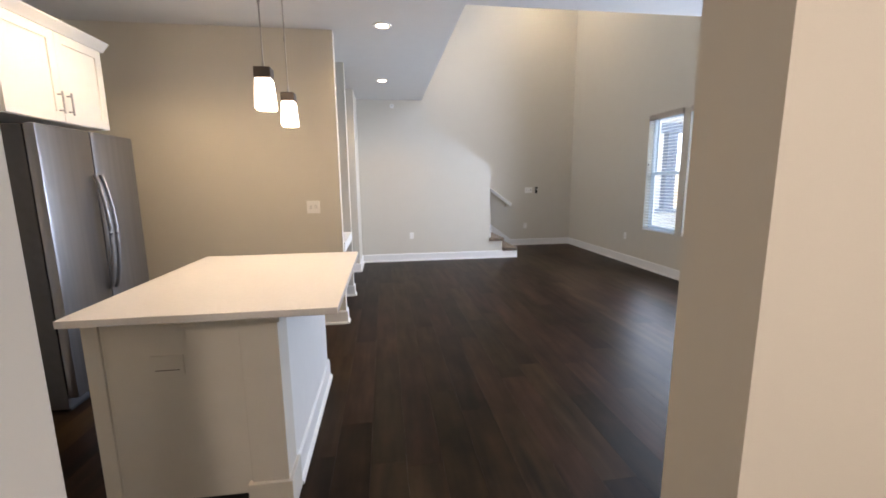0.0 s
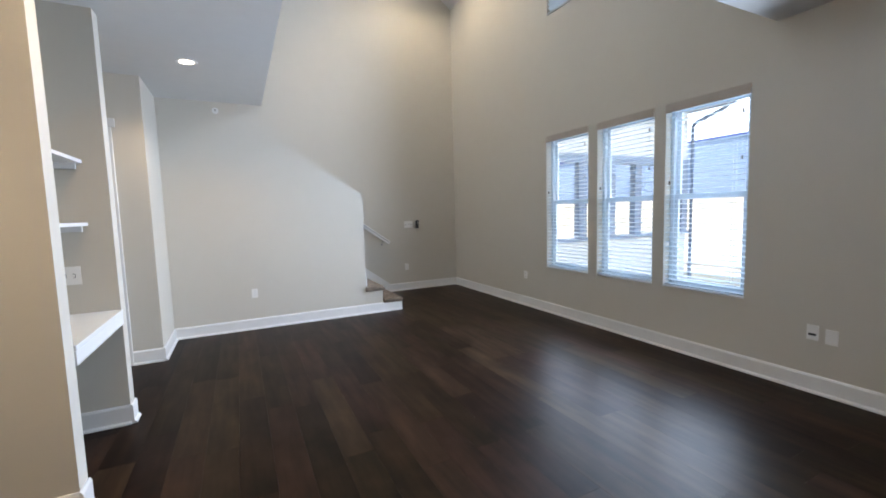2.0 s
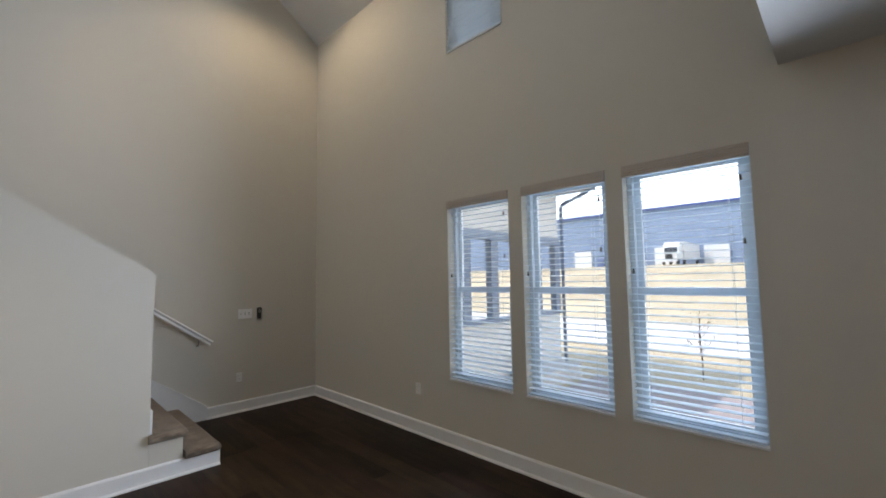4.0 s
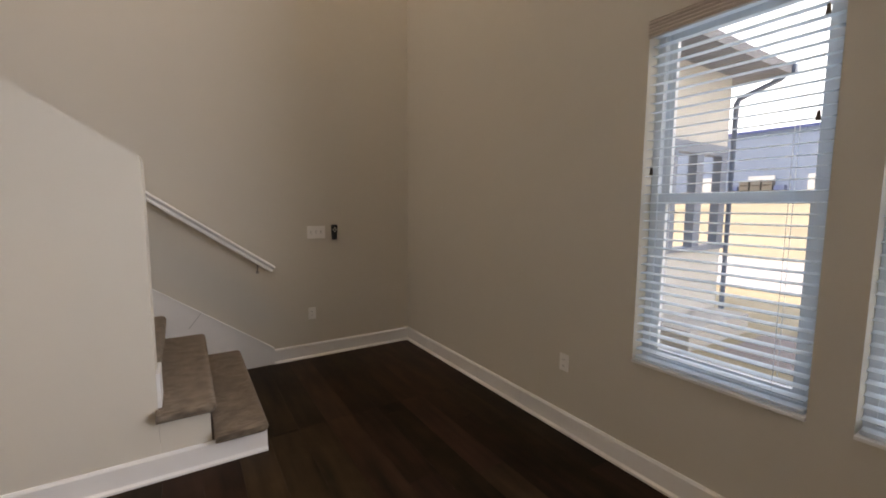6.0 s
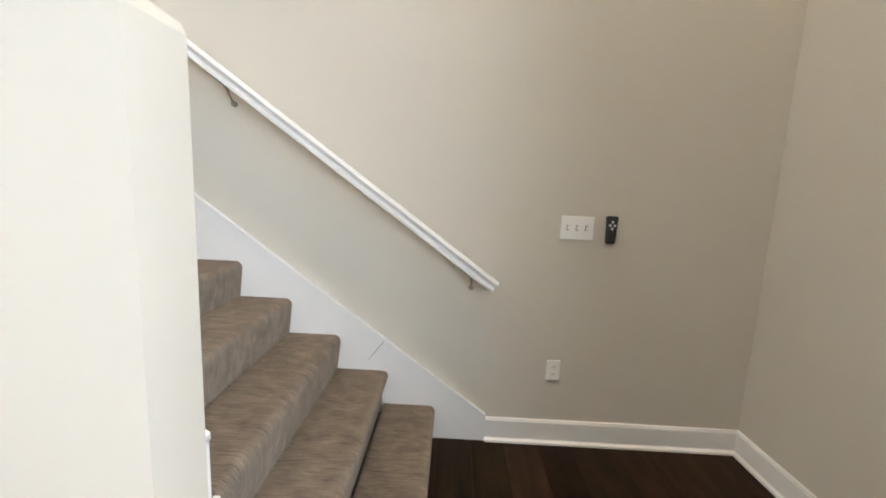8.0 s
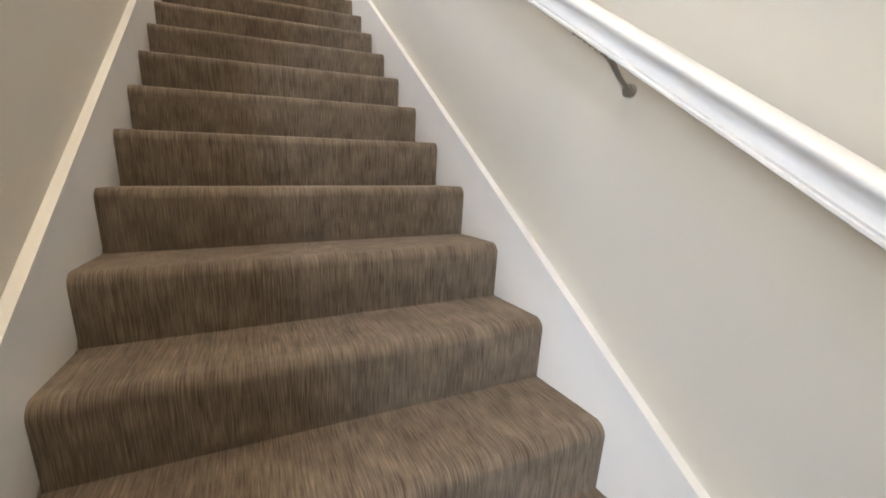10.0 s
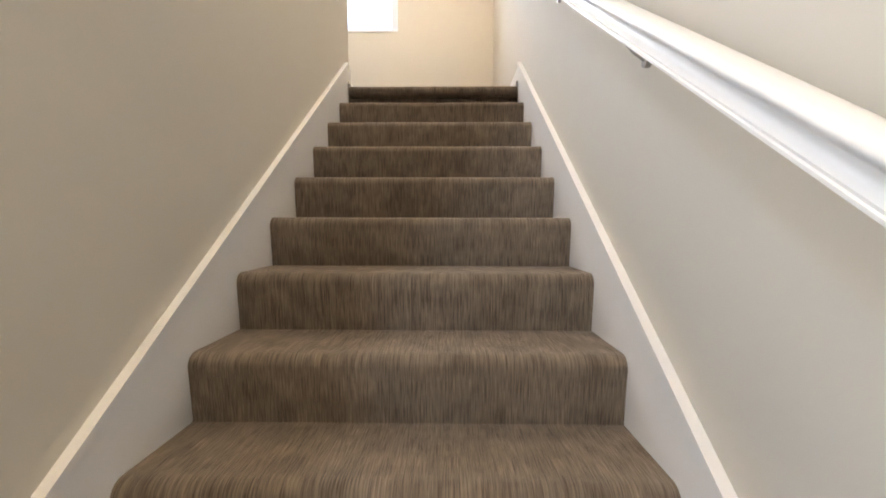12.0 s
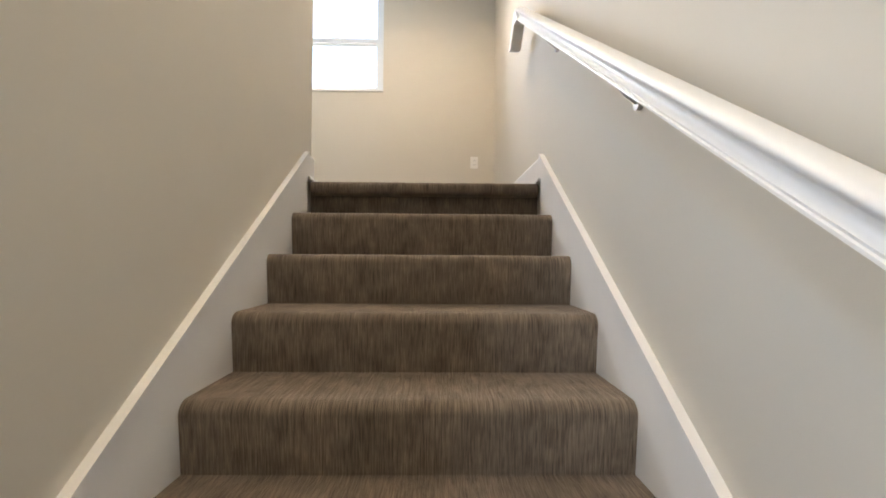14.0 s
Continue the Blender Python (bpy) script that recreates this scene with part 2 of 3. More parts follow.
def B(*a, bevel=0.0):
    return box(bmesh.new(), *a, bevel=bevel)


def holed(axis, w0, w1, us, vs, holes):
    """A wall across an axis between w0 and w1, over us = (u0, u1), vs = (z0, z1), with rectangular holes (u0, u1, z0, z1)."""
    bm = bmesh.new()
    cu = sorted({*us, *(h[0] for h in holes), *(h[1] for h in holes)})
    cv = sorted({*vs, *(h[2] for h in holes), *(h[3] for h in holes)})

    def open_at(i, j):
        if i < 0 or j < 0 or i >= len(cu) - 1 or j >= len(cv) - 1:
            return True
        u, v = (cu[i] + cu[i + 1]) / 2, (cv[j] + cv[j + 1]) / 2
        return any(h[0] < u < h[1] and h[2] < v < h[3] for h in holes)

    def at(w, u, v):
        return bm.verts.new((w, u, v) if axis == "x" else (u, w, v))
    for i in range(len(cu) - 1):
        for j in range(len(cv) - 1):
            if open_at(i, j):
                continue
            a, b, c, d = cu[i], cu[i + 1], cv[j], cv[j + 1]
            for w in (w0, w1):
                bm.faces.new([at(w, a, c), at(w, b, c), at(w, b, d), at(w, a, d)])
            for di, dj, p, q in ((-1, 0, (a, c), (a, d)), (1, 0, (b, c), (b, d)), (0, -1, (a, c), (b, c)), (0, 1, (a, d), (b, d))):
                if open_at(i + di, j + dj):
                    bm.faces.new([at(w0, *p), at(w0, *q), at(w1, *q), at(w1, *p)])
    bmesh.ops.remove_doubles(bm, verts=bm.verts, dist=1e-5)
    return bm


# ---------------------------------------------------------------- plan
XR = 1.64            # window wall
YB = 9.805           # stair wall
YK = 8.44            # face of the wall beside the stairs
YK2 = 8.615
XL = -5.12           # kitchen's outer wall
CEIL = 2.74
RISE, RUN, STEPS = 0.187, 0.258, 17
UP = RISE * STEPS    # upper floor
XE = -1.72           # edge of the upper floor
YE = 4.62
EAVE, TOP = 5.05, 5.65
XN = -2.805           # line of the wall ends beside the kitchen
Y0 = -1.2
SILL, HEAD = 0.607, 2.340
WINDOWS = [(6.47, 7.20), (5.62, 6.335), (4.775, 5.50)]
UPWIN = (6.49, 7.18, 3.85, 4.92)
XW = -5.86           # landing's end wall


def nose(x):
    return RISE - x * RISE / RUN


# walls
solid("wall_east", holed("x", XR, XR + 0.16, (Y0, YB + 0.14), (-0.3, TOP + 0.1),
      [(a, b, SILL, HEAD) for a, b in WINDOWS] + [UPWIN]), M_WALL, "greige painted drywall wall with three tall windows", "wall")
solid("wall_north", B(XW - 0.15, XR, YB, YB + 0.14, -0.3, TOP + 0.1), M_WALL, "greige painted drywall wall along the stairs", "wall")
bm = prism(bmesh.new(), [(XN, 0), (-0.522, 0), (-0.522, 1.648), (-0.532, 1.671), (-1.69, 2.42), (XE, 2.42), (XE, TOP), (-4.2, TOP), (-4.2, UP - 0.3), (XN, UP - 0.9)], "y", YK, YK2)
solid("wall_stair", bm, M_WALL, "pale drywall half wall with a sloping top beside the stairs", "wall")
solid("wall_kitchen", B(XL, XN, 5.28, 5.395, 0, CEIL), M_WALL, "beige drywall kitchen wall ending beside the desk niche", "wall")
solid("wall_niche_back", B(-3.5, -3.39, 5.395, 6.29, 0, CEIL), M_WALL, "drywall back of the desk niche", "wall")
solid("wall_niche", B(-3.5, XN, 6.29, 6.405, 0, CEIL), M_WALL, "short drywall wall end beside the desk niche", "wall")
solid("wall_hall_back", B(-4.6, -4.5, 6.405, YK, 0, CEIL), M_WALL, "drywall end of the side hall", "wall")
solid("wall_pier", B(-4.5, XN, 7.68, YK, 0, CEIL), M_WALL, "drywall corner pier beside the stair wall", "wall")
solid("wall_west", B(XL - 0.12, XL, Y0, 5.28, 0, CEIL), M_WALL, "painted kitchen side wall", "wall")
solid("wall_south", B(XL - 0.12, XR, Y0 - 0.12, Y0, 0, CEIL), M_WALL, "painted wall behind the entry", "wall")
solid("wall_entry", holed("y", 1.57, 1.68, (XL, XR), (0, CEIL), [(-2.733, -2.036, -0.1, 2.2)]), M_WALL, "greige drywall wall with a plain opening", "wall")
solid("wall_upper_west", B(XE - 0.12, XE, YE, YK, CEIL + 0.004, TOP), M_WALL, "upper drywall wall over the room edge", "wall")
solid("wall_upper_south", B(XE, XR, YE - 0.12, YE, CEIL + 0.004, TOP), M_WALL, "upper drywall wall over the room edge", "wall")
solid("wall_landing", holed("x", XW - 0.15, XW, (6.3, YB), (UP - 0.3, TOP + 0.1), [(7.85, 8.762, UP + 1.155, UP + 2.2)]), M_WALL, "cream drywall wall with a bright window above the landing", "wall")
solid("wall_landing_side", B(XW, -4.2, 6.18, 6.3, UP, TOP), M_WALL, "drywall end of the landing", "wall")
solid("wall_landing_east", B(-4.2, -4.08, 6.3, YK, UP, TOP), M_WALL, "drywall side of the landing", "wall")

# ceilings
solid("ceiling", B(XL, XE, Y0, YK, CEIL, CEIL + 0.3), M_CEIL, "flat white painted ceiling", "ceiling")
solid("ceiling_entry", B(XE, XR, Y0, YE, CEIL, CEIL + 0.3), M_CEIL, "flat white painted ceiling", "ceiling")
bm = prism(bmesh.new(), [(XR + 0.16, EAVE - 0.12), (XR, EAVE), (0.82, TOP), (XE - 0.1, TOP), (XE - 0.1, TOP + 0.1), (0.7, TOP + 0.1), (XR + 0.16, TOP + 0.1)], "y", YE - 0.12, YB)
solid("ceiling_high", bm, M_CEIL, "high white ceiling sloping down to the window wall", "ceiling")
solid("ceiling_landing", B(XW - 0.15, XE - 0.1, 6.18, YB, TOP, TOP + 0.1), M_CEIL, "white ceiling above the stairs", "ceiling")
solid("floor_landing", B(XW, -4.22, 6.3, YB, UP - 0.3, UP - 0.002), M_CARPET, "brown ribbed carpet on the landing", "floor")

# ---------------------------------------------------------------- baseboards


def baseboard(axis, w, face, a, b, z=0.0, h=0.133):
    """A moulded board on a wall whose surface is at w, standing out towards face (+1 or -1), from a to b."""
    t = 0.016 * face
    prof = [(w, z), (w + 2 * t, z), (w + 1.9 * t, z + 0.012), (w + 1.1 * t, z + 0.02), (w + t, z + 0.024), (w + t, z + h - 0.014), (w + 0.5 * t, z + h), (w, z + h)]
    bm = prism(bmesh.new(), prof, "y" if axis == "x" else "x", a, b)
    return bm


def add_base(axis, w, face, a, b, z=0.0, name="baseboard"):
    return solid(name, baseboard(axis, w, face, a, b, z), M_TRIM, "white painted baseboard with a quarter-round shoe", "baseboard")


add_base("x", XR, -1, 1.68, YB)
add_base("y", YB, -1, 0.275, XR - 0.016)
add_base("y", YK, -1, XN + 0.016, -0.006)
add_base("x", XN, 1, 7.665, YK)
add_base("y", 7.68, -1, -3.05, XN)
add_base("y", 5.28, -1, XL, XN)
add_base("x", XN, 1, 5.264, 5.395)
add_base("y", 6.29, -1, -3.39, XN)
add_base("x", XN, 1, 6.274, 6.405)
add_base("y", 1.68, 1, -2.036, XR)
solid("trim", B(-0.5215, -0.504, YK + 0.004, YK2 + 0.022, 2 * RISE + 0.004, 2 * RISE + 0.19, bevel=0.003), M_TRIM, "white base block on the end of the half wall", "trim")
add_base("x", XW, 1, 6.3, YB, UP)
add_base("y", YB, -1, XW + 0.016, -4.09, UP)
add_base("y", YK2, 1, -4.2, -4.09, UP)

# ---------------------------------------------------------------- staircase
stairs = thing("staircase", "straight staircase carpeted in brown ribbed carpet between white skirts", "staircase")


def step_outline(i, grow=0.0):
    """The (x, z) outline of a carpeted step whose nose rolls over into the riser."""
    x, z = -RUN * (i - 1) + grow, RISE * i + grow
    back = -RUN * i - 0.10
    r = 0.034
    lip = i in (1, 2, STEPS)
    pts = [(x - (0.075 if lip else 0.016), RISE * (i - 1))]
    if lip:
        pts += [(x - 0.075, z - 0.068)]
        r = 0.034
    n = 12 if lip else 7
    for k in range(n + 1):
        a = (-0.5 if lip else 0.0) * math.pi + k * (math.pi if lip else math.pi / 2) / n
        pts.append((x - r + r * math.cos(a), z - r + r * math.sin(a)))
    pts += [(back, z), (back, RISE * (i - 1))]
    return pts


def loft(outlines, ys):
    """A closed skin through (x, z) outlines of equal length at the given y."""
    bm = bmesh.new()
    rings = [[bm.verts.new((u, y, v)) for u, v in o] for o, y in zip(outlines, ys)]
    n = len(rings[0])
    for p, q in zip(rings, rings[1:]):
        for k in range(n):
            bm.faces.new([p[k], p[(k + 1) % n], q[(k + 1) % n], q[k]])
    bm.faces.new(rings[0])
    bm.faces.new(rings[-1][::-1])
    return bm


for i in range(1, STEPS + 1):
    x, z = -RUN * (i - 1), RISE * i
    if i < 3:
        # a carpeted pad that laps over the side of the open step, above its riser
        part("riser", prism(bmesh.new(), [(x - 0.03, z - RISE), (x - 0.03, z - 0.05), (x - RUN - 0.08, z - 0.05), (x - RUN - 0.08, z - RISE)], "y", YK + 0.002, 9.787), M_CARPET, stairs)
        cz, h = z - 0.031, 0.031

        def pad(k):
            o = []
            for j in range(9):
                a = -math.pi / 2 + j * math.pi / 8
                o.append((x - h + (h - k) * math.cos(a), cz + (h - k) * math.sin(a)))
            return o + [(x - RUN - 0.016, cz + h - k), (x - RUN - 0.016, cz - h + k)]
        ya = 8.388
        ks = [(0.020, 0.0), (0.010, 0.004), (0.003, 0.011), (0.0, 0.022)]
        part("tread", loft([pad(k) for k, d in ks] + [pad(0)], [ya + d for k, d in ks] + [9.788]), M_CARPET, stairs, smooth=True)
    else:
        part("step", loft([step_outline(i), step_outline(i)], [8.633, 9.787]), M_CARPET, stairs, smooth=True)
# white side boards under the two open steps
part("side_board", B(-RUN - 0.01, -0.03, YK, YK + 0.1, 0.0, RISE - 0.055), M_WALL, stairs)
part("side_board", B(-0.521, -RUN - 0.03, YK + 0.0005, YK + 0.1, 0.0, 2 * RISE - 0.055), M_WALL, stairs)


def skirt(y0, y1, xa):
    """A sloping skirt board along the stairs, from xa to the landing."""
    zt = 0.155
    pts = [(xa, max(0.0, nose(xa) - 0.16)), (xa, nose(xa) + zt), (-4.09, nose(-4.09) + zt), (-4.09, UP - 0.25)]
    if xa > 0:
        pts = [(xa, 0.0), (xa, nose(xa) + zt), (-4.09, nose(-4.09) + zt), (-4.09, UP - 0.25), (-0.35, 0.0)]
    bm = prism(bmesh.new(), pts, "y", y0, y1)
    return bm


part("skirt_board", skirt(9.786, YB - 0.001, 0.275), M_TRIM, stairs)
part("skirt_board", skirt(YK2 + 0.001, 8.634, -0.526), M_TRIM, stairs)
for y0, y1, xa in ((9.779, YB - 0.001, 0.275), (YK2 + 0.001, 8.641, -0.526)):
    bm = prism(bmesh.new(), [(xa, nose(xa) + 0.147), (xa, nose(xa) + 0.165), (-4.09, nose(-4.09) + 0.165), (-4.09, nose(-4.09) + 0.147)], "y", y0, y1)
    part("skirt_cap", bm, M_TRIM, stairs)

part("skirt_joint", prism(bmesh.new(), [(-0.369, 0.430), (-0.284, 0.540), (-0.281, 0.540), (-0.366, 0.430)], "y", 9.7852, 9.7862), M_SUB, stairs)
# handrail
rail = thing("handrail", "white moulded wooden handrail on metal wall brackets", "handrail")
RAIL_SIDE = [(0.026, -0.074), (0.031, -0.071), (0.031, -0.065), (0.027, -0.063), (0.0275, -0.060), (0.029, -0.057), (0.026, -0.054),
             (0.019, -0.049), (0.0155, -0.042), (0.0155, -0.035), (0.019, -0.028), (0.026, -0.023), (0.033, -0.017), (0.0355, -0.010),
             (0.034, -0.002), (0.027, 0.005), (0.014, 0.009), (0.0, 0.0105)]
RAIL_SIDE = [(0.89 * u, v) for u, v in RAIL_SIDE]
RAIL_OUT = RAIL_SIDE + [(-u, v) for u, v in RAIL_SIDE[-2::-1]]
RY = 9.721


def rail_z(x):
    return nose(x) + 0.906 + 0.008 * (x + 1.3)


bm = bmesh.new()
prism(bm, [(RY + u, v) for u, v in RAIL_OUT], "x", 0.29, -4.25)
for v in bm.verts:
    d = v.co.z
    v.co.z = rail_z(v.co.x) + 0.583 * d
    v.co.x += 0.423 * d
part("grip", bm, M_TRIM, rail, smooth=True)
bm2 = bmesh.new()
zt = rail_z(-4.25)
prism(bm2, [(-4.205, zt - 0.085), (-4.25, zt), (-4.31, zt + 0.01), (-4.47, zt - 0.13), (-4.41, zt - 0.15), (-4.30, zt - 0.062)], "y", RY - 0.03, RY + 0.03)
part("end_return", bm2, M_TRIM, rail)
for x in (0.155, -1.06, -2.295, -3.12, -3.85):
    z = rail_z(x) - 0.067
    br = bmesh.new()
    for k in range(-3, 4):
        box(br, x - 0.036 + 0.018 * k, x - 0.018 + 0.018 * k, RY - 0.008, RY + 0.008, rail_z(x - 0.027 + 0.018 * k) - 0.071, rail_z(x - 0.027 + 0.018 * k) - 0.0655)
    arm = [(x, RY, z + 0.003), (x + 0.003, RY + 0.022, z - 0.020), (x + 0.005, RY + 0.046, z - 0.052), (x + 0.006, YB - 0.010, z - 0.074)]
    for p, q, r in zip(arm, arm[1:], (0.0085, 0.0065, 0.0050)):
        cyl(br, p, q, r, r * 0.8, n=10)
    cyl(br, (x + 0.006, YB - 0.014, z - 0.075), (x + 0.006, YB, z - 0.075), 0.014, n=16)
    part("bracket", br, M_BRACKET, rail, "brushed metal bracket")

# ---------------------------------------------------------------- windows and blinds


def window(k, axis_x, out, y0, y1, z0, z1, blind=True, tilt=0.07):
    """A white double-hung window in a wall whose room face is at axis_x; out is the way to the outside."""
    def X(d):
        return axis_x + out * d
    w = thing("window_%d" % k, "white vinyl double-hung window with clear panes", "window", kind="structure")
    fr = 0.035
    a, b = sorted((X(0.085), X(0.155)))

    def ring(name, ya, yb, za, zb, t, xa, xb, parent):
        bm = holed("x", xa, xb, (ya, yb), (za, zb), [(ya + t, yb - t, za + t, zb - t)])
        return part(name, bm, M_VINYL_SKYLIT, parent)
    ring("window_frame", y0 + 0.001, y1 - 0.001, z0 + 0.001, z1 - 0.001, fr, a, b, w)
    zm = (z0 + z1) / 2 + 0.0
    i0, i1 = y0 + fr, y1 - fr
    a, b = sorted((X(0.095), X(0.120)))
    low = ring("lower_sash", i0, i1, z0 + fr, zm + 0.025, 0.042, a, b, w)
    a2, b2 = sorted((X(0.122), X(0.147)))
    upp = ring("upper_sash", i0, i1, zm - 0.025, z1 - fr, 0.042, a2, b2, w)
    g = (a + b) / 2
    p = part("pane", B(g - 0.003, g + 0.003, i0 + 0.04, i1 - 0.04, z0 + fr + 0.04, zm - 0.015), M_GLASS, low)
    p.visible_shadow = False
    g = (a2 + b2) / 2
    p = part("pane", B(g - 0.003, g + 0.003, i0 + 0.04, i1 - 0.04, zm + 0.015, z1 - fr - 0.04), M_GLASS, upp)
    p.visible_shadow = False
    a, b = sorted((X(0.075), X(0.094)))
    part("sash_lock", B(a, b, (y0 + y1) / 2 - 0.03, (y0 + y1) / 2 + 0.03, zm + 0.012, zm + 0.028, bevel=0.004), M_VINYL_SKYLIT, w)
    a, b = sorted((X(-0.012), X(0.085)))
    part("window_sill", B(a, b, y0 + 0.001, y1 - 0.001, z0 + 0.001, z0 + 0.016, bevel=0.003), M_TRIM, w)
    if not blind:
        return w
    bl = thing("window_blind", "white two-inch horizontal blind lowered with open slats", "blind", "window blinds")
    a, b = sorted((X(0.004), X(0.060)))
    part("headrail", B(a, b, y0 + 0.006, y1 - 0.006, z1 - 0.045, z1 - 0.002, bevel=0.003), M_BLIND_SKYLIT, bl)
    a, b = sorted((X(-0.014), X(0.002)))
    reeds = [(X(0.002), z1 - 0.002), (X(0.002), z1 - 0.082)]
    for k in range(15):
        reeds.append((X(-0.011 - (0.005, 0.0, 0.004)[k % 3]), z1 - 0.080 + 0.078 * k / 14))
    part("valance", prism(bmesh.new(), reeds, "y", y0 + 0.002, y1 - 0.002), M_VALANCE, bl, "tan reeded wood-look valance")
    xc, half = X(0.033), 0.024
    n = int((z1 - z0 - 0.13) / 0.0435)
    bm = bmesh.new()
    tilt = out * tilt
    prof = [(-half, -0.0012 - tilt * half), (0, 0.0016), (half, -0.0012 + tilt * half), (half, 0.0012 + tilt * half), (0, 0.004), (-half, 0.0012 - tilt * half)]
    outline = [(xc + u, v) for u, v in prof]
    prism(bm, outline, "y", y0 + 0.010, y1 - 0.010)
    first = part("slat", bm, M_BLIND_SKYLIT, bl)
    for j in range(n):
        o = first if j == 0 else new("slat", first.data)
        o.parent = bl
        o.location = (0, 0, z0 + 0.075 + j * (z1 - 0.075 - z0 - 0.075) / (n - 1))
    a, b = sorted((X(0.008), X(0.058)))
    part("bottom_rail", B(a, b, y0 + 0.010, y1 - 0.010, z0 + 0.020, z0 + 0.036, bevel=0.004), M_BLIND_SKYLIT, bl)
    for y in (y0 + 0.12, y1 - 0.12):
        for d in (0.0085, 0.0575):
            part("ladder_cord", B(X(d) - 0.0008, X(d) + 0.0008, y - 0.0008, y + 0.0008, z0 + 0.03, z1 - 0.04), M_BLIND_SKYLIT, bl)
    for y, zt in ((y1 - 0.05, z0 + 1.02), (y0 + 0.05, z0 + 1.18), (y0 + 0.05, z1 - 0.18)):
        cord = bmesh.new()
        cyl(cord, (X(-0.004), y, zt), (X(-0.004), y, z1 - 0.07), 0.0012, n=6)
        c = part("lift_cord", cord, M_BLIND_SKYLIT, bl)
        tas = bmesh.new()
        cyl(tas, (X(-0.004), y, zt - 0.035), (X(-0.004), y, zt), 0.009, 0.005, n=10)
        part("tassel", tas, M_BRONZE, c, "small dark cord tassel")
    return w


for k, (a, b) in enumerate(WINDOWS):
    window(k + 1, XR, 1, a, b, SILL, HEAD)
window(4, XR, 1, *UPWIN, tilt=-0.85)
window(5, XW, -1, 7.85, 8.762, UP + 1.155, UP + 2.2, blind=False)

# ---------------------------------------------------------------- kitchen
# island
isl = thing("kitchen_island", "kitchen island with painted panels and a white quartz top", "island")
part("countertop", B(-3.565, -2.58, 2.808, 4.10, 0.89, 0.92, bevel=0.004), M_QUARTZ, isl, "white quartz countertop")
part("body", B(-3.52, -2.838, 2.89, 4.09, 0.10, 0.889), M_ISLAND, isl)
part("toe_kick", B(-3.46, -2.86, 2.93, 4.07, 0.0, 0.099), M_BLACK, isl)
# white paint here also carries the window light falling on this side
part("side_panel", B(-2.8375, -2.831, 3.024, 4.095, 0.10, 0.889), M_TRIM, isl, "side panel painted white, lightened for the daylight on it")
part("end_post", B(-2.975, -2.826, 2.877, 3.022, 0.0, 0.889, bevel=0.003), M_ISLAND, isl)
part("post_cap", B(-2.990, -2.814, 2.863, 3.034, 0.852, 0.8885, bevel=0.004), M_ISLAND, isl)
part("post_base", B(-2.990, -2.811, 2.862, 3.036, 0.0, 0.155, bevel=0.004), M_ISLAND, isl)
part("base_trim", baseboard("x", -2.836, 1, 3.036, 4.13), M_TRIM, isl)
part("corner_strip", B(-3.532, -3.475, 2.878, 2.91, 0.0, 0.889, bevel=0.002), M_ISLAND, isl)
part("outlet_slot", B(-3.295, -3.205, 2.8825, 2.8835, 0.674, 0.677), M_BRONZE, isl)
part("outlet_plate", B(-3.31, -3.19, 2.884, 2.89, 0.655, 0.735, bevel=0.002), M_ISLAND, isl)

# refrigerator
fr = thing("refrigerator", "stainless steel side-by-side refrigerator under white cabinets", "refrigerator")
FX, FY0, FY1 = -4.30, 3.89, 4.80
part("body", B(XL + 0.02, FX - 0.07, FY0 + 0.005, FY1 - 0.005, 0.02, 1.735), M_STEEL_DARK, fr)
fm = 4.335
for a, b in ((FY0, fm - 0.003), (fm + 0.003, FY1)):
    part("door", B(FX - 0.065, FX, a, b, 0.09, 1.745, bevel=0.022), M_STEEL, fr, smooth=True)
part("kick_plate", B(FX - 0.09, FX - 0.072, FY0 + 0.02, FY1 - 0.02, 0.0, 0.085), M_BLACK, fr)
for y in (fm - 0.032, fm + 0.032):
    bm = bmesh.new()
    pts = [(FX + 0.010 + 0.050 * math.sin(math.pi * k / 20) ** 0.7, y, 0.68 + 0.78 * k / 20) for k in range(21)]
    tube(bm, pts, 0.013)
    part("handle", bm, M_STEEL, fr, smooth=True)

# cabinet above it
cab = thing("upper_cabinet", "white shaker cabinet pair above the refrigerator", "cabinet")
CX = -4.45
part("body", B(XL + 0.002, CX - 0.022, 3.92, 4.81, 1.80, 2.37), M_CAB, cab)


def shaker(parent, x, y0, y1, z0, z1, knob_y):
    bm = holed("x", x - 0.02, x, (y0, y1), (z0, z1), [(y0 + 0.06, y1 - 0.06, z0 + 0.06, z1 - 0.06)])
    box(bm, x - 0.019, x - 0.010, y0 + 0.059, y1 - 0.059, z0 + 0.059, z1 - 0.059)
    d = part("door", bm, M_CAB, parent)
    h = bmesh.new()
    cyl(h, (x + 0.03, knob_y, z0 + 0.05), (x + 0.03, knob_y, z0 + 0.19), 0.006, n=10)
    for z in (z0 + 0.07, z0 + 0.17):
        cyl(h, (x, knob_y, z), (x + 0.03, knob_y, z), 0.005, n=8)
    part("handle", h, M_NICKEL, d, "brushed nickel bar pull")


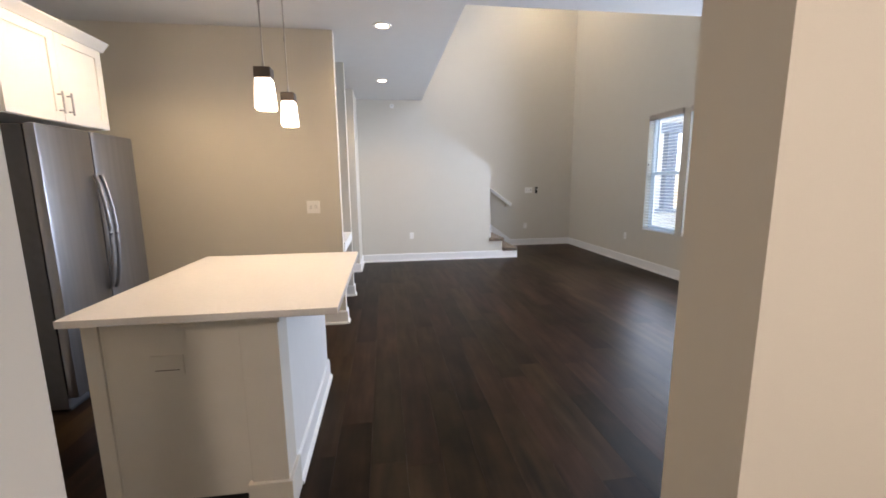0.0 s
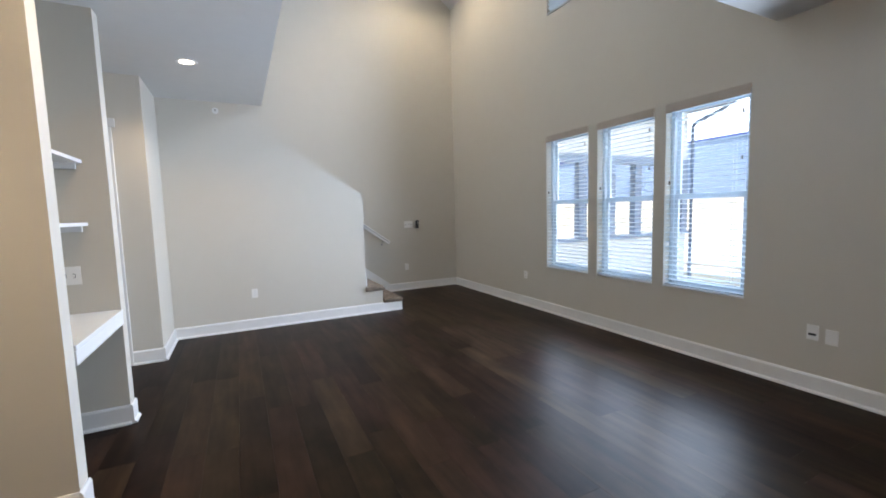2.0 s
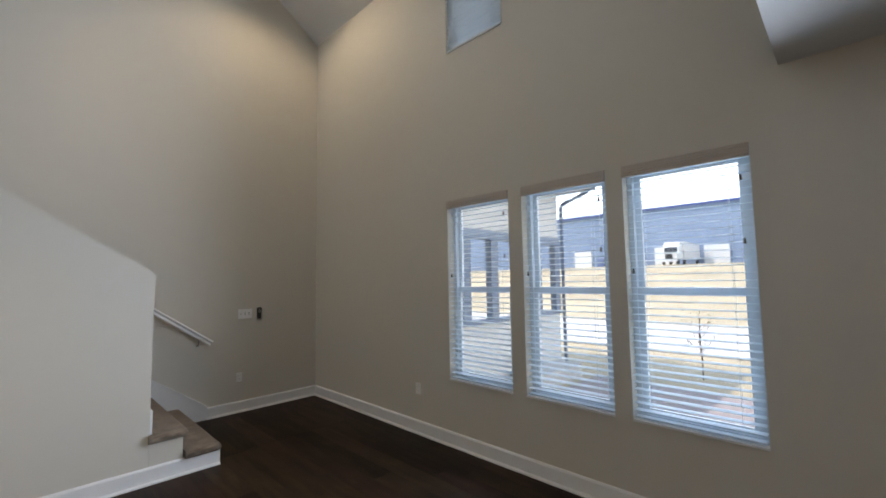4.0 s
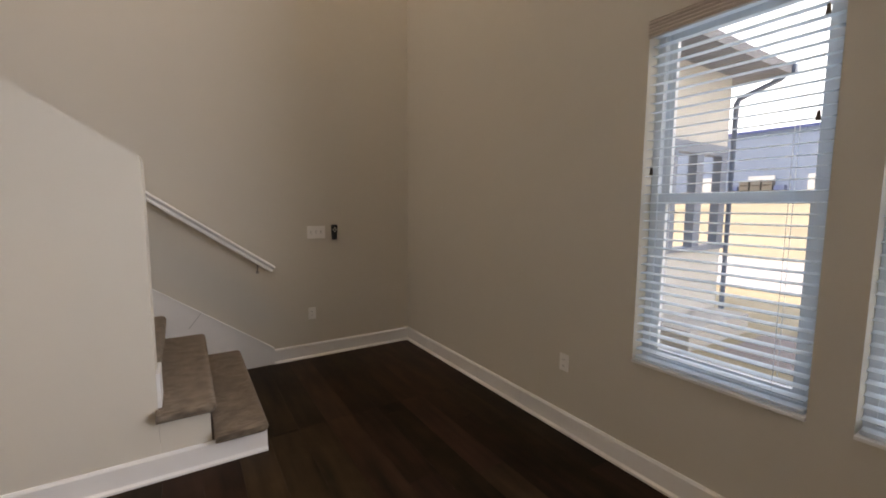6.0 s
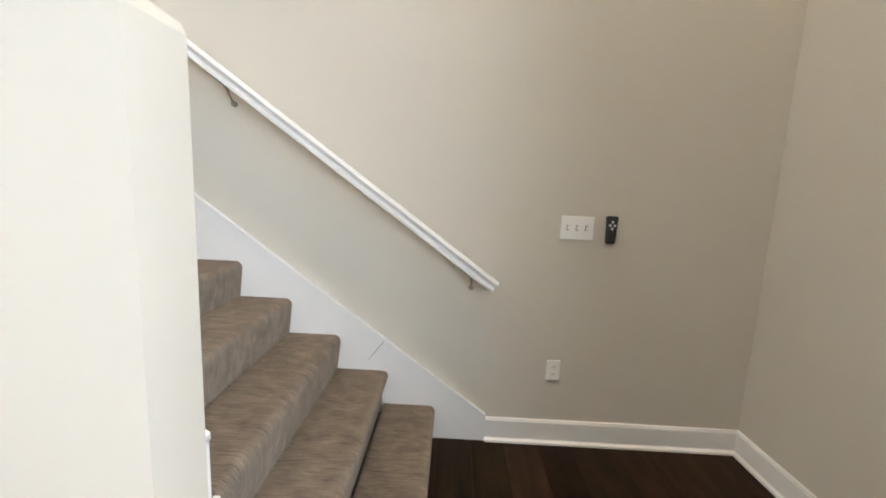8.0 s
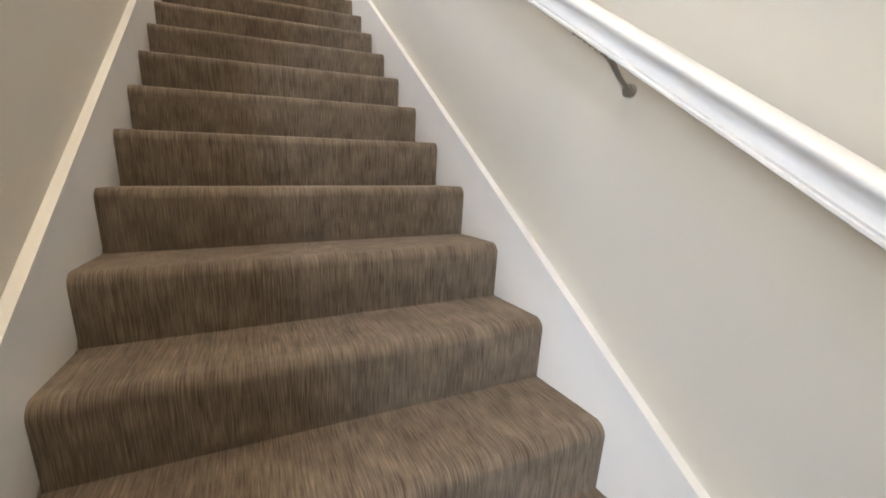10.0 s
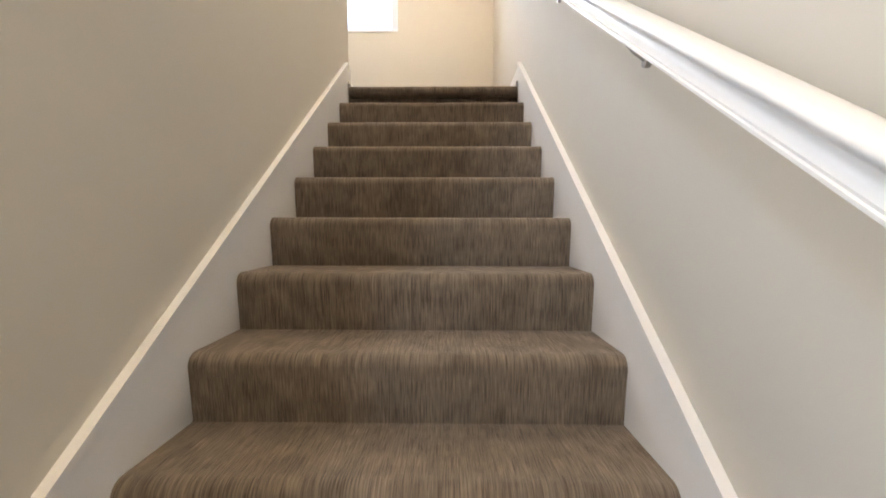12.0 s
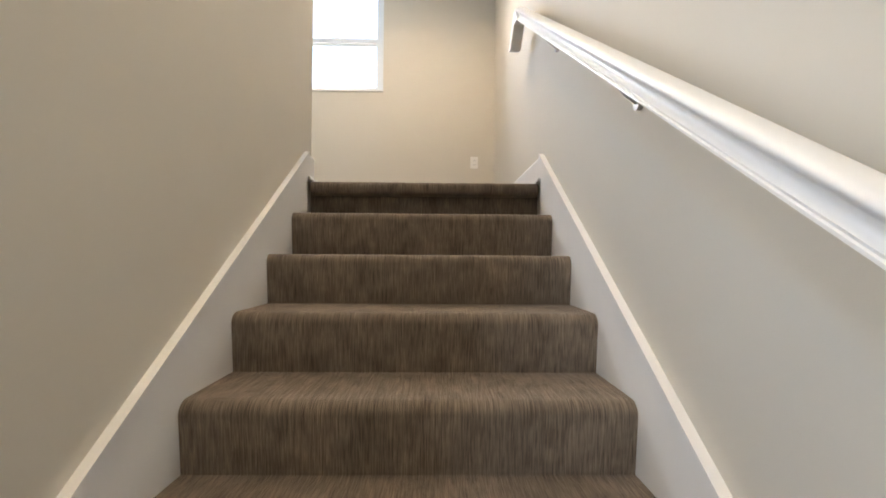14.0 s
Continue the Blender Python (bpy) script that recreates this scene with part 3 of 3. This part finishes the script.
shaker(cab, CX, 3.923, 4.363, 1.803, 2.367, 4.325)
shaker(cab, CX, 4.367, 4.807, 1.803, 2.367, 4.405)
part("crown", prism(bmesh.new(), [(XL + 0.002, 2.371), (CX, 2.371), (CX + 0.01, 2.385), (CX + 0.045, 2.425), (CX + 0.045, 2.435), (XL + 0.002, 2.435)], "y", 3.88, 4.85), M_CAB, cab)
BX = -4.55
bc = thing("base_cabinet", "white shaker base cabinet with a drawer beside the refrigerator", "cabinet", "base cabinets")
part("body", B(XL + 0.002 + 5.0, BX - 0.022 + 5.0, -0.30, 0.30, 0.10, 0.878), M_CAB, bc)
part("toe_kick", B(XL + 0.01 + 5.0, BX - 0.08 + 5.0, -0.30, 0.30, 0.0, 0.099), M_CAB, bc)
dr = part("drawer", B(BX - 0.02 + 5.0, BX + 5.0, -0.297, 0.297, 0.70, 0.872, bevel=0.002), M_CAB, bc)
hb = bmesh.new()
cyl(hb, (BX + 5.03, -0.07, 0.785), (BX + 5.03, 0.07, 0.785), 0.006, n=10)
for yy in (-0.05, 0.05):
    cyl(hb, (BX + 5.0, yy, 0.785), (BX + 5.03, yy, 0.785), 0.005, n=8)
part("handle", hb, M_NICKEL, dr, "brushed nickel bar pull")
shaker(bc, BX + 5.0, -0.297, 0.297, 0.105, 0.694, -0.25)
bc.matrix_world = pose(-5.0, 3.60, 0)
for yy in (2.995, 2.39):
    copy_thing(bc, pose(-5.0, yy, 0))
ct = thing("counter_top", "white quartz counter over the base cabinets", "countertop")
part("slab", B(XL + 0.002, BX + 0.025, 2.09, 3.905, 0.8785, 0.912, bevel=0.003), M_QUARTZ, ct)
part("upstand", B(XL + 0.001, XL + 0.02, 2.09, 3.905, 0.9125, 1.01, bevel=0.002), M_QUARTZ, ct)

# pendants


def pendant(m):
    p = thing("pendant_light", "lit square glass pendant with a bronze cap on a thin rod", "pendant light", "pendants over the island")
    bm = bmesh.new()
    a, b, h = 0.037, 0.045, 0.145
    lo = [bm.verts.new((sx * b, sy * b, 0)) for sx, sy in ((-1, -1), (1, -1), (1, 1), (-1, 1))]
    hi = [bm.verts.new((sx * a, sy * a, h)) for sx, sy in ((-1, -1), (1, -1), (1, 1), (-1, 1))]
    bm.faces.new(lo[::-1]), bm.faces.new(hi)
    for i in range(4):
        bm.faces.new([lo[i], lo[(i + 1) % 4], hi[(i + 1) % 4], hi[i]])
    bmesh.ops.bevel(bm, geom=bm.edges[:], offset=0.006, segments=2, affect="EDGES")
    part("shade", bm, M_SHADE, p, "glowing frosted glass shade")
    part("cap", B(-0.039, 0.039, -0.039, 0.039, 0.146, 0.196, bevel=0.004), M_BRONZE, p)
    rod = bmesh.new()
    cyl(rod, (0, 0, 0.196), (0, 0, CEIL - 1.72 - 0.02), 0.0035, n=8)
    for z in (0.21, 0.50):
        cyl(rod, (0, 0, z - 0.012), (0, 0, z + 0.012), 0.007, n=10)
    part("rod", rod, M_NICKEL, p)
    can = bmesh.new()
    cyl(can, (0, 0, CEIL - 1.72 - 0.022), (0, 0, CEIL - 1.72), 0.06, n=24)
    part("canopy", can, M_BRONZE, p)
    p.matrix_world = m
    return p


pl = pendant(pose(-2.95, 3.45, 1.750))
copy_thing(pl, pose(-2.945, 3.95, 1.735))

# recessed ceiling lights, with unseen ones added as fill


def downlight_or_fill(x, y, zc=CEIL, watts=22.0, col=(1.0, 0.79, 0.49), cone=140):
    d = thing("recessed_light", "lit round recessed ceiling light with a white trim ring, real or added as fill", "ceiling light", "recessed ceiling lights")
    bm = bmesh.new()
    n, ro, ri = 28, 0.085, 0.056
    rings = [[bm.verts.new((r * math.cos(2 * math.pi * k / n), r * math.sin(2 * math.pi * k / n), z)) for k in range(n)]
             for r, z in ((ro, -0.001), (ro - 0.004, -0.007), (ri, -0.006), (ri, -0.001))]
    for q, s in zip(rings, rings[1:]):
        for k in range(n):
            bm.faces.new([q[k], q[(k + 1) % n], s[(k + 1) % n], s[k]])
    part("trim_ring", bm, M_TRIM, d)
    bm = bmesh.new()
    cyl(bm, (0, 0, -0.004), (0, 0, -0.001), ri - 0.002, n=24)
    part("lens", bm, M_CAN, d)
    d.location = (x, y, zc)
    ld = bpy.data.lights.new("downlight_or_fill", "SPOT")
    ld.energy, ld.color, ld.spot_size, ld.spot_blend, ld.shadow_soft_size = watts, col, radians(cone), 0.25 if cone > 150 else 0.6 if cone > 100 else 0.9, 0.06
    lo = new("downlight_or_fill_lamp", ld)
    lo.location = (x, y, zc - 0.012)
    return d


for x, y, p in ((-2.37, 7.113, 12.0), (-2.36, 5.12, 12.0), (-3.95, 2.6, 6.0), (-3.95, 4.2, 14.5)):
    downlight_or_fill(x, y, CEIL, p)
NEUTRAL_FILL = (1.0, 0.93, 0.85)
SOFT_WARM = (1.0, 0.89, 0.68)
COOL_FILL = (0.60, 0.76, 1.0)
# unseen, added as fill: neutral for the entry, cool in place of daylight
for x, y in ((-2.3, 0.35), (-0.8, 0.35), (-0.9, 3.1), (0.7, 3.1)):
    downlight_or_fill(x, y, CEIL, 40.0 if y < 1 else 2.4, NEUTRAL_FILL if y < 1 else COOL_FILL, 140 if y < 1 else 174)
# over landing and stairs, out of view; the one at x 0.6 is added corner fill
for x, y, p, cone in ((-4.6, 9.1, 24.0, 140), (-3.0, 9.25, 16.0, 60), (-0.9, 9.2, 23.0, 56), (0.6, 8.7, 36.0, 140)):
    downlight_or_fill(x, y, TOP, p, (1.0, 0.86, 0.68) if x < -4 else SOFT_WARM, cone)
for x, y, z in ((-2.95, 3.45, 1.70), (-2.945, 3.95, 1.69)):
    ld = bpy.data.lights.new("pendant_bulb", "POINT")
    ld.energy, ld.color, ld.shadow_soft_size = 2.1, (1.0, 0.80, 0.55), 0.05
    lo = new("pendant_lamp", ld)
    lo.location = (x, y, z)

# ---------------------------------------------------------------- desk niche
sh = thing("desk_shelf", "white built-in desk board in the wall niche", "desk")
part("board", B(-3.388, XN + 0.01, 5.397, 6.288, 0.775, 0.800, bevel=0.003), M_TRIM, sh)
part("apron", B(XN - 0.012, XN + 0.008, 5.397, 6.288, 0.70, 0.774, bevel=0.003), M_TRIM, sh)
for z in (1.39, 1.79):
    s2 = thing("wall_shelf", "white wall shelf in the niche", "shelf", "niche shelves")
    part("board", B(-3.388, -2.93, 5.397, 6.288, z - 0.022, z, bevel=0.002), M_TRIM, s2)
    part("cleat", B(-3.388, -2.96, 6.268, 6.288, z - 0.06, z - 0.0225, bevel=0.002), M_TRIM, s2)
# door casing in the side hall
dc = thing("door_1", "white cased door in the side hall", "door", kind="structure")
part("casing", B(-3.13, -3.05, 7.655, 7.679, 0, 2.25, bevel=0.004), M_TRIM, dc)
part("head_casing", B(-4.1, -3.02, 7.650, 7.679, 2.252, 2.33, bevel=0.004), M_TRIM, dc)
part("leaf", B(-4.0, -3.132, 7.662, 7.679, 0.01, 2.25, bevel=0.003), M_TRIM, dc)

# ---------------------------------------------------------------- plates and small fixtures


def plate(name, label, cat, axis, w, face, c, z, wd=0.070, ht=0.110, style="outlet"):
    """A wall plate at the wall surface w, facing face, centred at c along the wall."""
    t = thing(name, label, cat)

    def bx(a0, a1, z0, z1, d0, d1, bevel=0.0):
        lo, hi = sorted((w + face * d0, w + face * d1))
        return B(lo, hi, a0, a1, z0, z1, bevel=bevel) if axis == "x" else B(a0, a1, lo, hi, z0, z1, bevel=bevel)
    part("cover", bx(c - wd / 2, c + wd / 2, z - ht / 2, z + ht / 2, 0.0, 0.007, 0.002), M_PLATE, t)
    if style == "outlet":
        for dz in (-0.021, 0.021):
            s = part("socket", bx(c - 0.016, c + 0.016, z + dz - 0.014, z + dz + 0.014, 0.0071, 0.0095, 0.001), M_PLATE, t)
            for dy in (-0.006, 0.006):
                part("slot_or_shade", bx(c + dy - 0.0012, c + dy + 0.0012, z + dz - 0.004, z + dz + 0.005, 0.0096, 0.0099), M_BLACK, s)
    elif style == "switch":
        n = max(1, round((wd - 0.03) / 0.046))
        for k in range(n):
            y = c + (k - (n - 1) / 2) * 0.046
            part("toggle", bx(y - 0.005, y + 0.005, z - 0.010, z + 0.010, 0.0085, 0.018, 0.002), M_PLATE, t)
            # dark piece added as the toggle's shadow on the plate
            part("slot_or_shade", bx(y - 0.007, y + 0.007, z - 0.013, z + 0.013, 0.0071, 0.0084), M_BRONZE, t)
    elif style == "jack":
        part("jack", bx(c - 0.022, c + 0.022, z - 0.022, z - 0.006, 0.0071, 0.010), M_BLACK, t, "black jack")
    return t


plate("wall_outlet", "white duplex outlet on the half wall", "outlet", "y", YK, -1, -1.936, 0.45)
plate("wall_outlet", "white duplex outlet below the window wall corner", "outlet", "x", XR, -1, 7.657, 0.45)
plate("wall_outlet", "white duplex outlet below the switches", "outlet", "y", YB, -1, 0.62, 0.42)
plate("wall_outlet", "white duplex outlet on the landing wall", "outlet", "x", XW, 1, 9.614, UP + 0.5)
plate("media_plate", "white media plate with a black jack", "wall plate", "x", XR, -1, 4.31, 0.445, style="jack")
plate("blank_plate", "white blank wall plate", "wall plate", "x", XR, -1, 4.20, 0.432, 0.072, 0.108, style="blank")
plate("light_switch", "white three-gang switch plate on the stair wall", "switch", "y", YB, -1, 0.679, 1.184, 0.165, 0.118, style="switch")
plate("light_switch", "white two-gang switch plate on the kitchen wall", "switch", "y", 5.28, -1, -3.06, 1.165, 0.12, 0.118, style="switch")
plate("wall_outlet", "white outlet plate inside the niche", "outlet", "y", 6.29, -1, -3.05, 1.05, 0.115, 0.118, style="switch")

rm = thing("fan_remote", "black ceiling fan remote in a wall cradle", "remote control")
bm = B(0.817, 0.877, YB - 0.024, YB, 1.112, 1.252, bevel=0.011)
for v in bm.verts:
    v.co.x = 0.847 + (v.co.x - 0.847) * (1.0 if v.co.z > 1.19 else 0.80)
part("body", bm, M_BLACK, rm)
for z, x in ((1.222, 0.847), (1.205, 0.858), (1.205, 0.836), (1.188, 0.847)):
    bm = bmesh.new()
    cyl(bm, (x, YB - 0.0258, z), (x, YB - 0.0235, z), 0.0065, n=12)
    part("button", bm, M_PLATE, rm)
sp = thing("sidewall_sprinkler", "small white sidewall sprinkler near the ceiling", "sprinkler")
bm = bmesh.new()
cyl(bm, (-2.22, YK, 2.64), (-2.22, YK - 0.008, 2.64), 0.035, n=20)
part("escutcheon", bm, M_TRIM, sp)
bm = bmesh.new()
cyl(bm, (-2.22, YK - 0.008, 2.64), (-2.22, YK - 0.05, 2.64), 0.010, n=10)
part("head", bm, M_NICKEL, sp)

# ---------------------------------------------------------------- outdoors
nx = 70
xs = [XR + 0.2 + 260 * (i / nx) ** 2 for i in range(nx + 1)]


def ground_z(x, y):
    r = max(0.0, x - 21) / 56
    return -0.85 + 4.3 * min(1.0, r) ** 1.3 + 0.05 * noise.noise((x * 0.15, y * 0.15, 0)) * min(1, max(0, (x - 6) / 8))


gx = [-300, -100, -30, -8] + xs + [500, 900, 2000]
gy = [-1500, -500, -200] + [-120 + 5 * j for j in range(60)] + [260, 500, 1500]
verts = [(x, y, ground_z(x, y)) for x in gx for y in gy]
faces = [(i * len(gy) + j, (i + 1) * len(gy) + j, (i + 1) * len(gy) + j + 1, i * len(gy) + j + 1) for i in range(len(gx) - 1) for j in range(len(gy) - 1)]
me = bpy.data.meshes.new("ground")
me.from_pydata(verts, [], faces)
me.materials.append(M_GRASS)
tagged(new("ground", me), "dry yellowish grass field rising to a lot", "ground", "", "structure")
solid("road", B(13.0, 20.5, -60, 120, -1.5, -0.77), M_CONC, "pale concrete road beyond the yard", "road")
solid("pavement", B(6.6, 8.6, -30, 8.9, -1.5, -0.81), M_PAVER, "mauve walkway crossing the yard", "pavement")

# added glowing sheet that whitens the sky and sends more light to the windows
sky_sheet = bmesh.new()
prism(sky_sheet, [(330 * math.cos(a), 330 * math.sin(a)) for a in [radians(-85 + 10 * k) for k in range(18)]] + [(331 * math.cos(a), 331 * math.sin(a)) for a in [radians(85 - 10 * k) for k in range(18)]], "z", -8, 260)
solid("backdrop", sky_sheet, M_SKY_GLOW, "plain glowing sheet for the bright sky far beyond the field", "sky")

wh = thing("warehouse", "long blue-grey metal warehouse with loading doors", "warehouse")
part("wall", B(92, 130, -90, 110, 2.0, 15.5), M_WARE, wh)
part("roof_trim", B(91.6, 130, -90.4, 110.4, 15.5, 15.95), M_BLUE, wh, "blue roof edge trim")
for k in range(14):
    y = -70 + k * 9
    part("loading_door", B(91.7, 92.0, y, y + 4.2, 3.6, 7.4), M_WHITE, wh, "white loading door")


def truck(m):
    t = thing("semi_truck", "white semi truck parked by the warehouse", "truck", "parked trucks")
    cabm = prism(bmesh.new(), [(-0.2, 0.9), (-0.35, 1.9), (0.75, 2.1), (1.1, 3.1), (1.7, 3.9), (3.4, 4.0), (3.4, 0.9)], "y", -1.2, 1.2)
    part("cab", cabm, M_WHITE, t)
    part("windshield", prism(bmesh.new(), [(0.72, 2.15), (1.06, 3.0), (1.12, 2.98), (0.8, 2.13)], "y", -1.0, 1.0), M_DARKGLASS, t)
    part("grille", B(-0.40, -0.30, -0.55, 0.55, 0.95, 1.8), M_BLACK, t)
    part("bumper", B(-0.5, -0.15, -1.22, 1.22, 0.45, 0.9, bevel=0.05), M_WHITE, t)
    part("trailer", B(3.9, 15, -1.25, 1.25, 1.2, 4.1), M_WHITE, t)
    for x in (0.6, 4.6, 13.2):
        for y in (-1.1, 1.1):
            w = bmesh.new()
            cyl(w, (x, y - 0.14, 0.5), (x, y + 0.14, 0.5), 0.5, n=20)
            part("wheel", w, M_RUBBER, t)
    t.matrix_world = m
    return t


tr = truck(pose(74, 12.7, 3.42))
copy_thing(tr, pose(76, 26, 3.42))


def pallet_stack(x, y, z, rows, material, label):
    """Slatted crates piled on one another beside the warehouse."""
    t = thing("crate_stack", label, "crates", "crates stacked by the warehouse")
    for k in range(rows):
        h = z + 0.95 * k
        c = part("crate", B(x, x + 1.4, y, y + 1.5, h + 0.14, h + 0.93, bevel=0.03), material, t)
        for j in range(3):
            part("runner", B(x, x + 1.4, y + 0.05 + 0.62 * j, y + 0.2 + 0.62 * j, h, h + 0.138), M_BARK, c)
    return t


M_CRATE = mat("weathered_crate", (0.19, 0.175, 0.15), 0.9, col2=(0.13, 0.12, 0.105), scale=3)
M_CRATE_BLUE = mat("blue_crate", (0.10, 0.15, 0.30), 0.7, col2=(0.07, 0.11, 0.24), scale=3)
for k in range(5):
    blue = k in (0, 4)
    pallet_stack(86.0, 34.6 + 1.75 * k, 3.45, 2 if blue else 3, M_CRATE_BLUE if blue else M_CRATE,
                 "stack of blue crates on runners" if blue else "stack of weathered tan crates on runners")

# covered porch of the adjoining unit, in line with the stair wall
po = thing("porch", "covered porch with a pale half wall and slate posts", "porch")
PYF = 9.95
part("half_wall", B(XR + 0.17, 8.78, PYF, PYF + 0.14, -0.9, 0.62), M_SIDING, po)
part("sill_cap", B(XR + 0.17, 8.84, PYF - 0.05, PYF + 0.19, 0.621, 0.70), M_FRAME_DARK, po)
part("header", B(XR + 0.17, 8.84, PYF - 0.02, PYF + 0.16, 2.42, 2.62), M_FRAME_DARK, po)
part("upper_wall", B(XR + 0.17, 8.80, PYF, PYF + 0.14, 2.621, 4.1), M_SIDING, po)
for x in (8.72, 7.80, 6.90, 5.98, 5.05, 4.1, 3.15, 2.2):
    part("post", B(x - 0.12, x + 0.12, PYF - 0.01, PYF + 0.15, 0.701, 2.419), M_FRAME_DARK, po)
part("slab", B(XR + 0.17, 8.8, PYF + 0.14, 14.0, -0.9, -0.2), M_CONC, po)
part("roof", prism(bmesh.new(), [(9.25, 3.95), (9.25, 4.12), (12.2, 5.7), (15, 4.2), (15, 4.0)], "x", XR + 0.17, 9.5), M_SOFFIT, po)
part("gutter", B(9.5, 9.62, 9.2, 15.0, 3.98, 4.14), M_FRAME_DARK, po)
dn = bmesh.new()
tube(dn, [(9.56, 9.35, 4.0), (9.5, 9.42, 3.9), (8.98, 9.88, 3.55), (8.93, 9.9, 3.45), (8.93, 9.9, -0.85)], 0.05, 10)
part("downspout", dn, M_FRAME_DARK, po, "dark downspout")
ps = thing("porch_step", "low pale concrete step beside the porch", "step")
part("block", B(6.3, 8.4, 9.2, 9.85, -0.9, -0.52, bevel=0.02), M_CONC, ps)

sap = thing("sapling", "thin young staked tree with sparse leaves", "tree")
SX, SY = 9.86, 6.95
bm = bmesh.new()
tube(bm, [(SX, SY, -0.9), (SX + 0.02, SY, -0.4), (SX - 0.02, SY + 0.03, 0.1), (SX + 0.01, SY, 0.6)], 0.018, 8)
part("trunk", bm, M_BARK, sap)
rg = random.Random(3)
tips = []
for k in range(9):
    z0 = -0.35 + 0.09 * k
    a = k * 2.4
    tip = (SX + 0.28 * math.cos(a), SY + 0.28 * math.sin(a), z0 + 0.3)
    bm = bmesh.new()
    tube(bm, [(SX, SY, z0), ((SX + tip[0]) / 2, (SY + tip[1]) / 2, z0 + 0.12), tip], 0.006, 6)
    part("limb", bm, M_BARK, sap)
    tips.append(tip)
bm = bmesh.new()
for tip in tips:
    for k in range(16):
        c = Vector(tip) + Vector((rg.gauss(0, 0.07), rg.gauss(0, 0.07), rg.gauss(0, 0.08)))
        d, e = Vector((rg.gauss(0, 1), rg.gauss(0, 1), rg.gauss(0, 1))).normalized() * 0.03, Vector((rg.gauss(0, 1), rg.gauss(0, 1), rg.gauss(0, 1))).normalized() * 0.012
        bm.faces.new([bm.verts.new(c - d), bm.verts.new(c + e), bm.verts.new(c + d), bm.verts.new(c - e)])
part("crown", bm, M_LEAF, sap)

nb = thing("neighbor_house", "neighboring house with pale siding and slate-framed glazing", "house")
part("wall", B(-2, 14, 24, 35, -1.0, 6.0), M_SIDING, nb)
part("roof", prism(bmesh.new(), [(23.4, 5.8), (29.5, 9.2), (35.6, 5.8), (35.6, 6.0), (29.5, 9.4), (23.4, 6.0)], "x", -2.6, 14.6), M_ROOF, nb)
for k in range(4):
    x = 2.2 + k * 2.6
    w = part("window", holed("y", 23.93, 24.0, (x, x + 1.9), (0.3, 2.7), [(x + 0.12, x + 0.9, 0.45, 2.55), (x + 1.0, x + 1.78, 0.45, 2.55)]), M_FRAME_DARK, nb)
    part("pane", B(x + 0.1, x + 1.8, 23.96, 23.98, 0.43, 2.57), M_DARKGLASS, w)
    w = part("window", holed("y", 23.93, 24.0, (x + 0.3, x + 1.5), (3.7, 5.1), [(x + 0.4, x + 1.4, 3.8, 5.0)]), M_FRAME_DARK, nb)
    part("pane", B(x + 0.38, x + 1.42, 23.96, 23.98, 3.78, 5.02), M_DARKGLASS, w)

# ---------------------------------------------------------------- floor planks
floor = solid("floor", B(XL - 0.12, XR + 0.01, Y0 - 0.12, YB + 0.01, -0.25, -0.012), M_SUB, "dark brown wood plank floor with a satin finish", "floor")
PW, PL = 0.18, 1.25
rng = random.Random(5)
bm = B(0.0001, PW - 0.0001, 0.0001, PL - 0.0001, -0.0118, 0.0)
bmesh.ops.recalc_face_normals(bm, faces=bm.faces)
top_edges = [e for e in bm.edges if all(v.co.z > -0.001 for v in e.verts)]
bmesh.ops.bevel(bm, geom=top_edges, offset=0.0004, segments=1, affect="EDGES")
plank_mesh = bpy.data.meshes.new("plank")
bm.to_mesh(plank_mesh)
bm.free()
plank_mesh.materials.append(M_PLANK)
row = 0
x = XR - PW * 37
while x < XR - 0.01:
    y = 1.3 - rng.random() * PL
    while y < YB:
        if y + PL > YB:
            y = YB - PL + 0.0005 * (row % 2)
            last = True
        else:
            last = False
        o = new("plank", plank_mesh)
        o.parent = floor
        o.location = (x, y, 0.0005 * last)
        y += PL
        if last:
            break
    row += 1
    x += PW
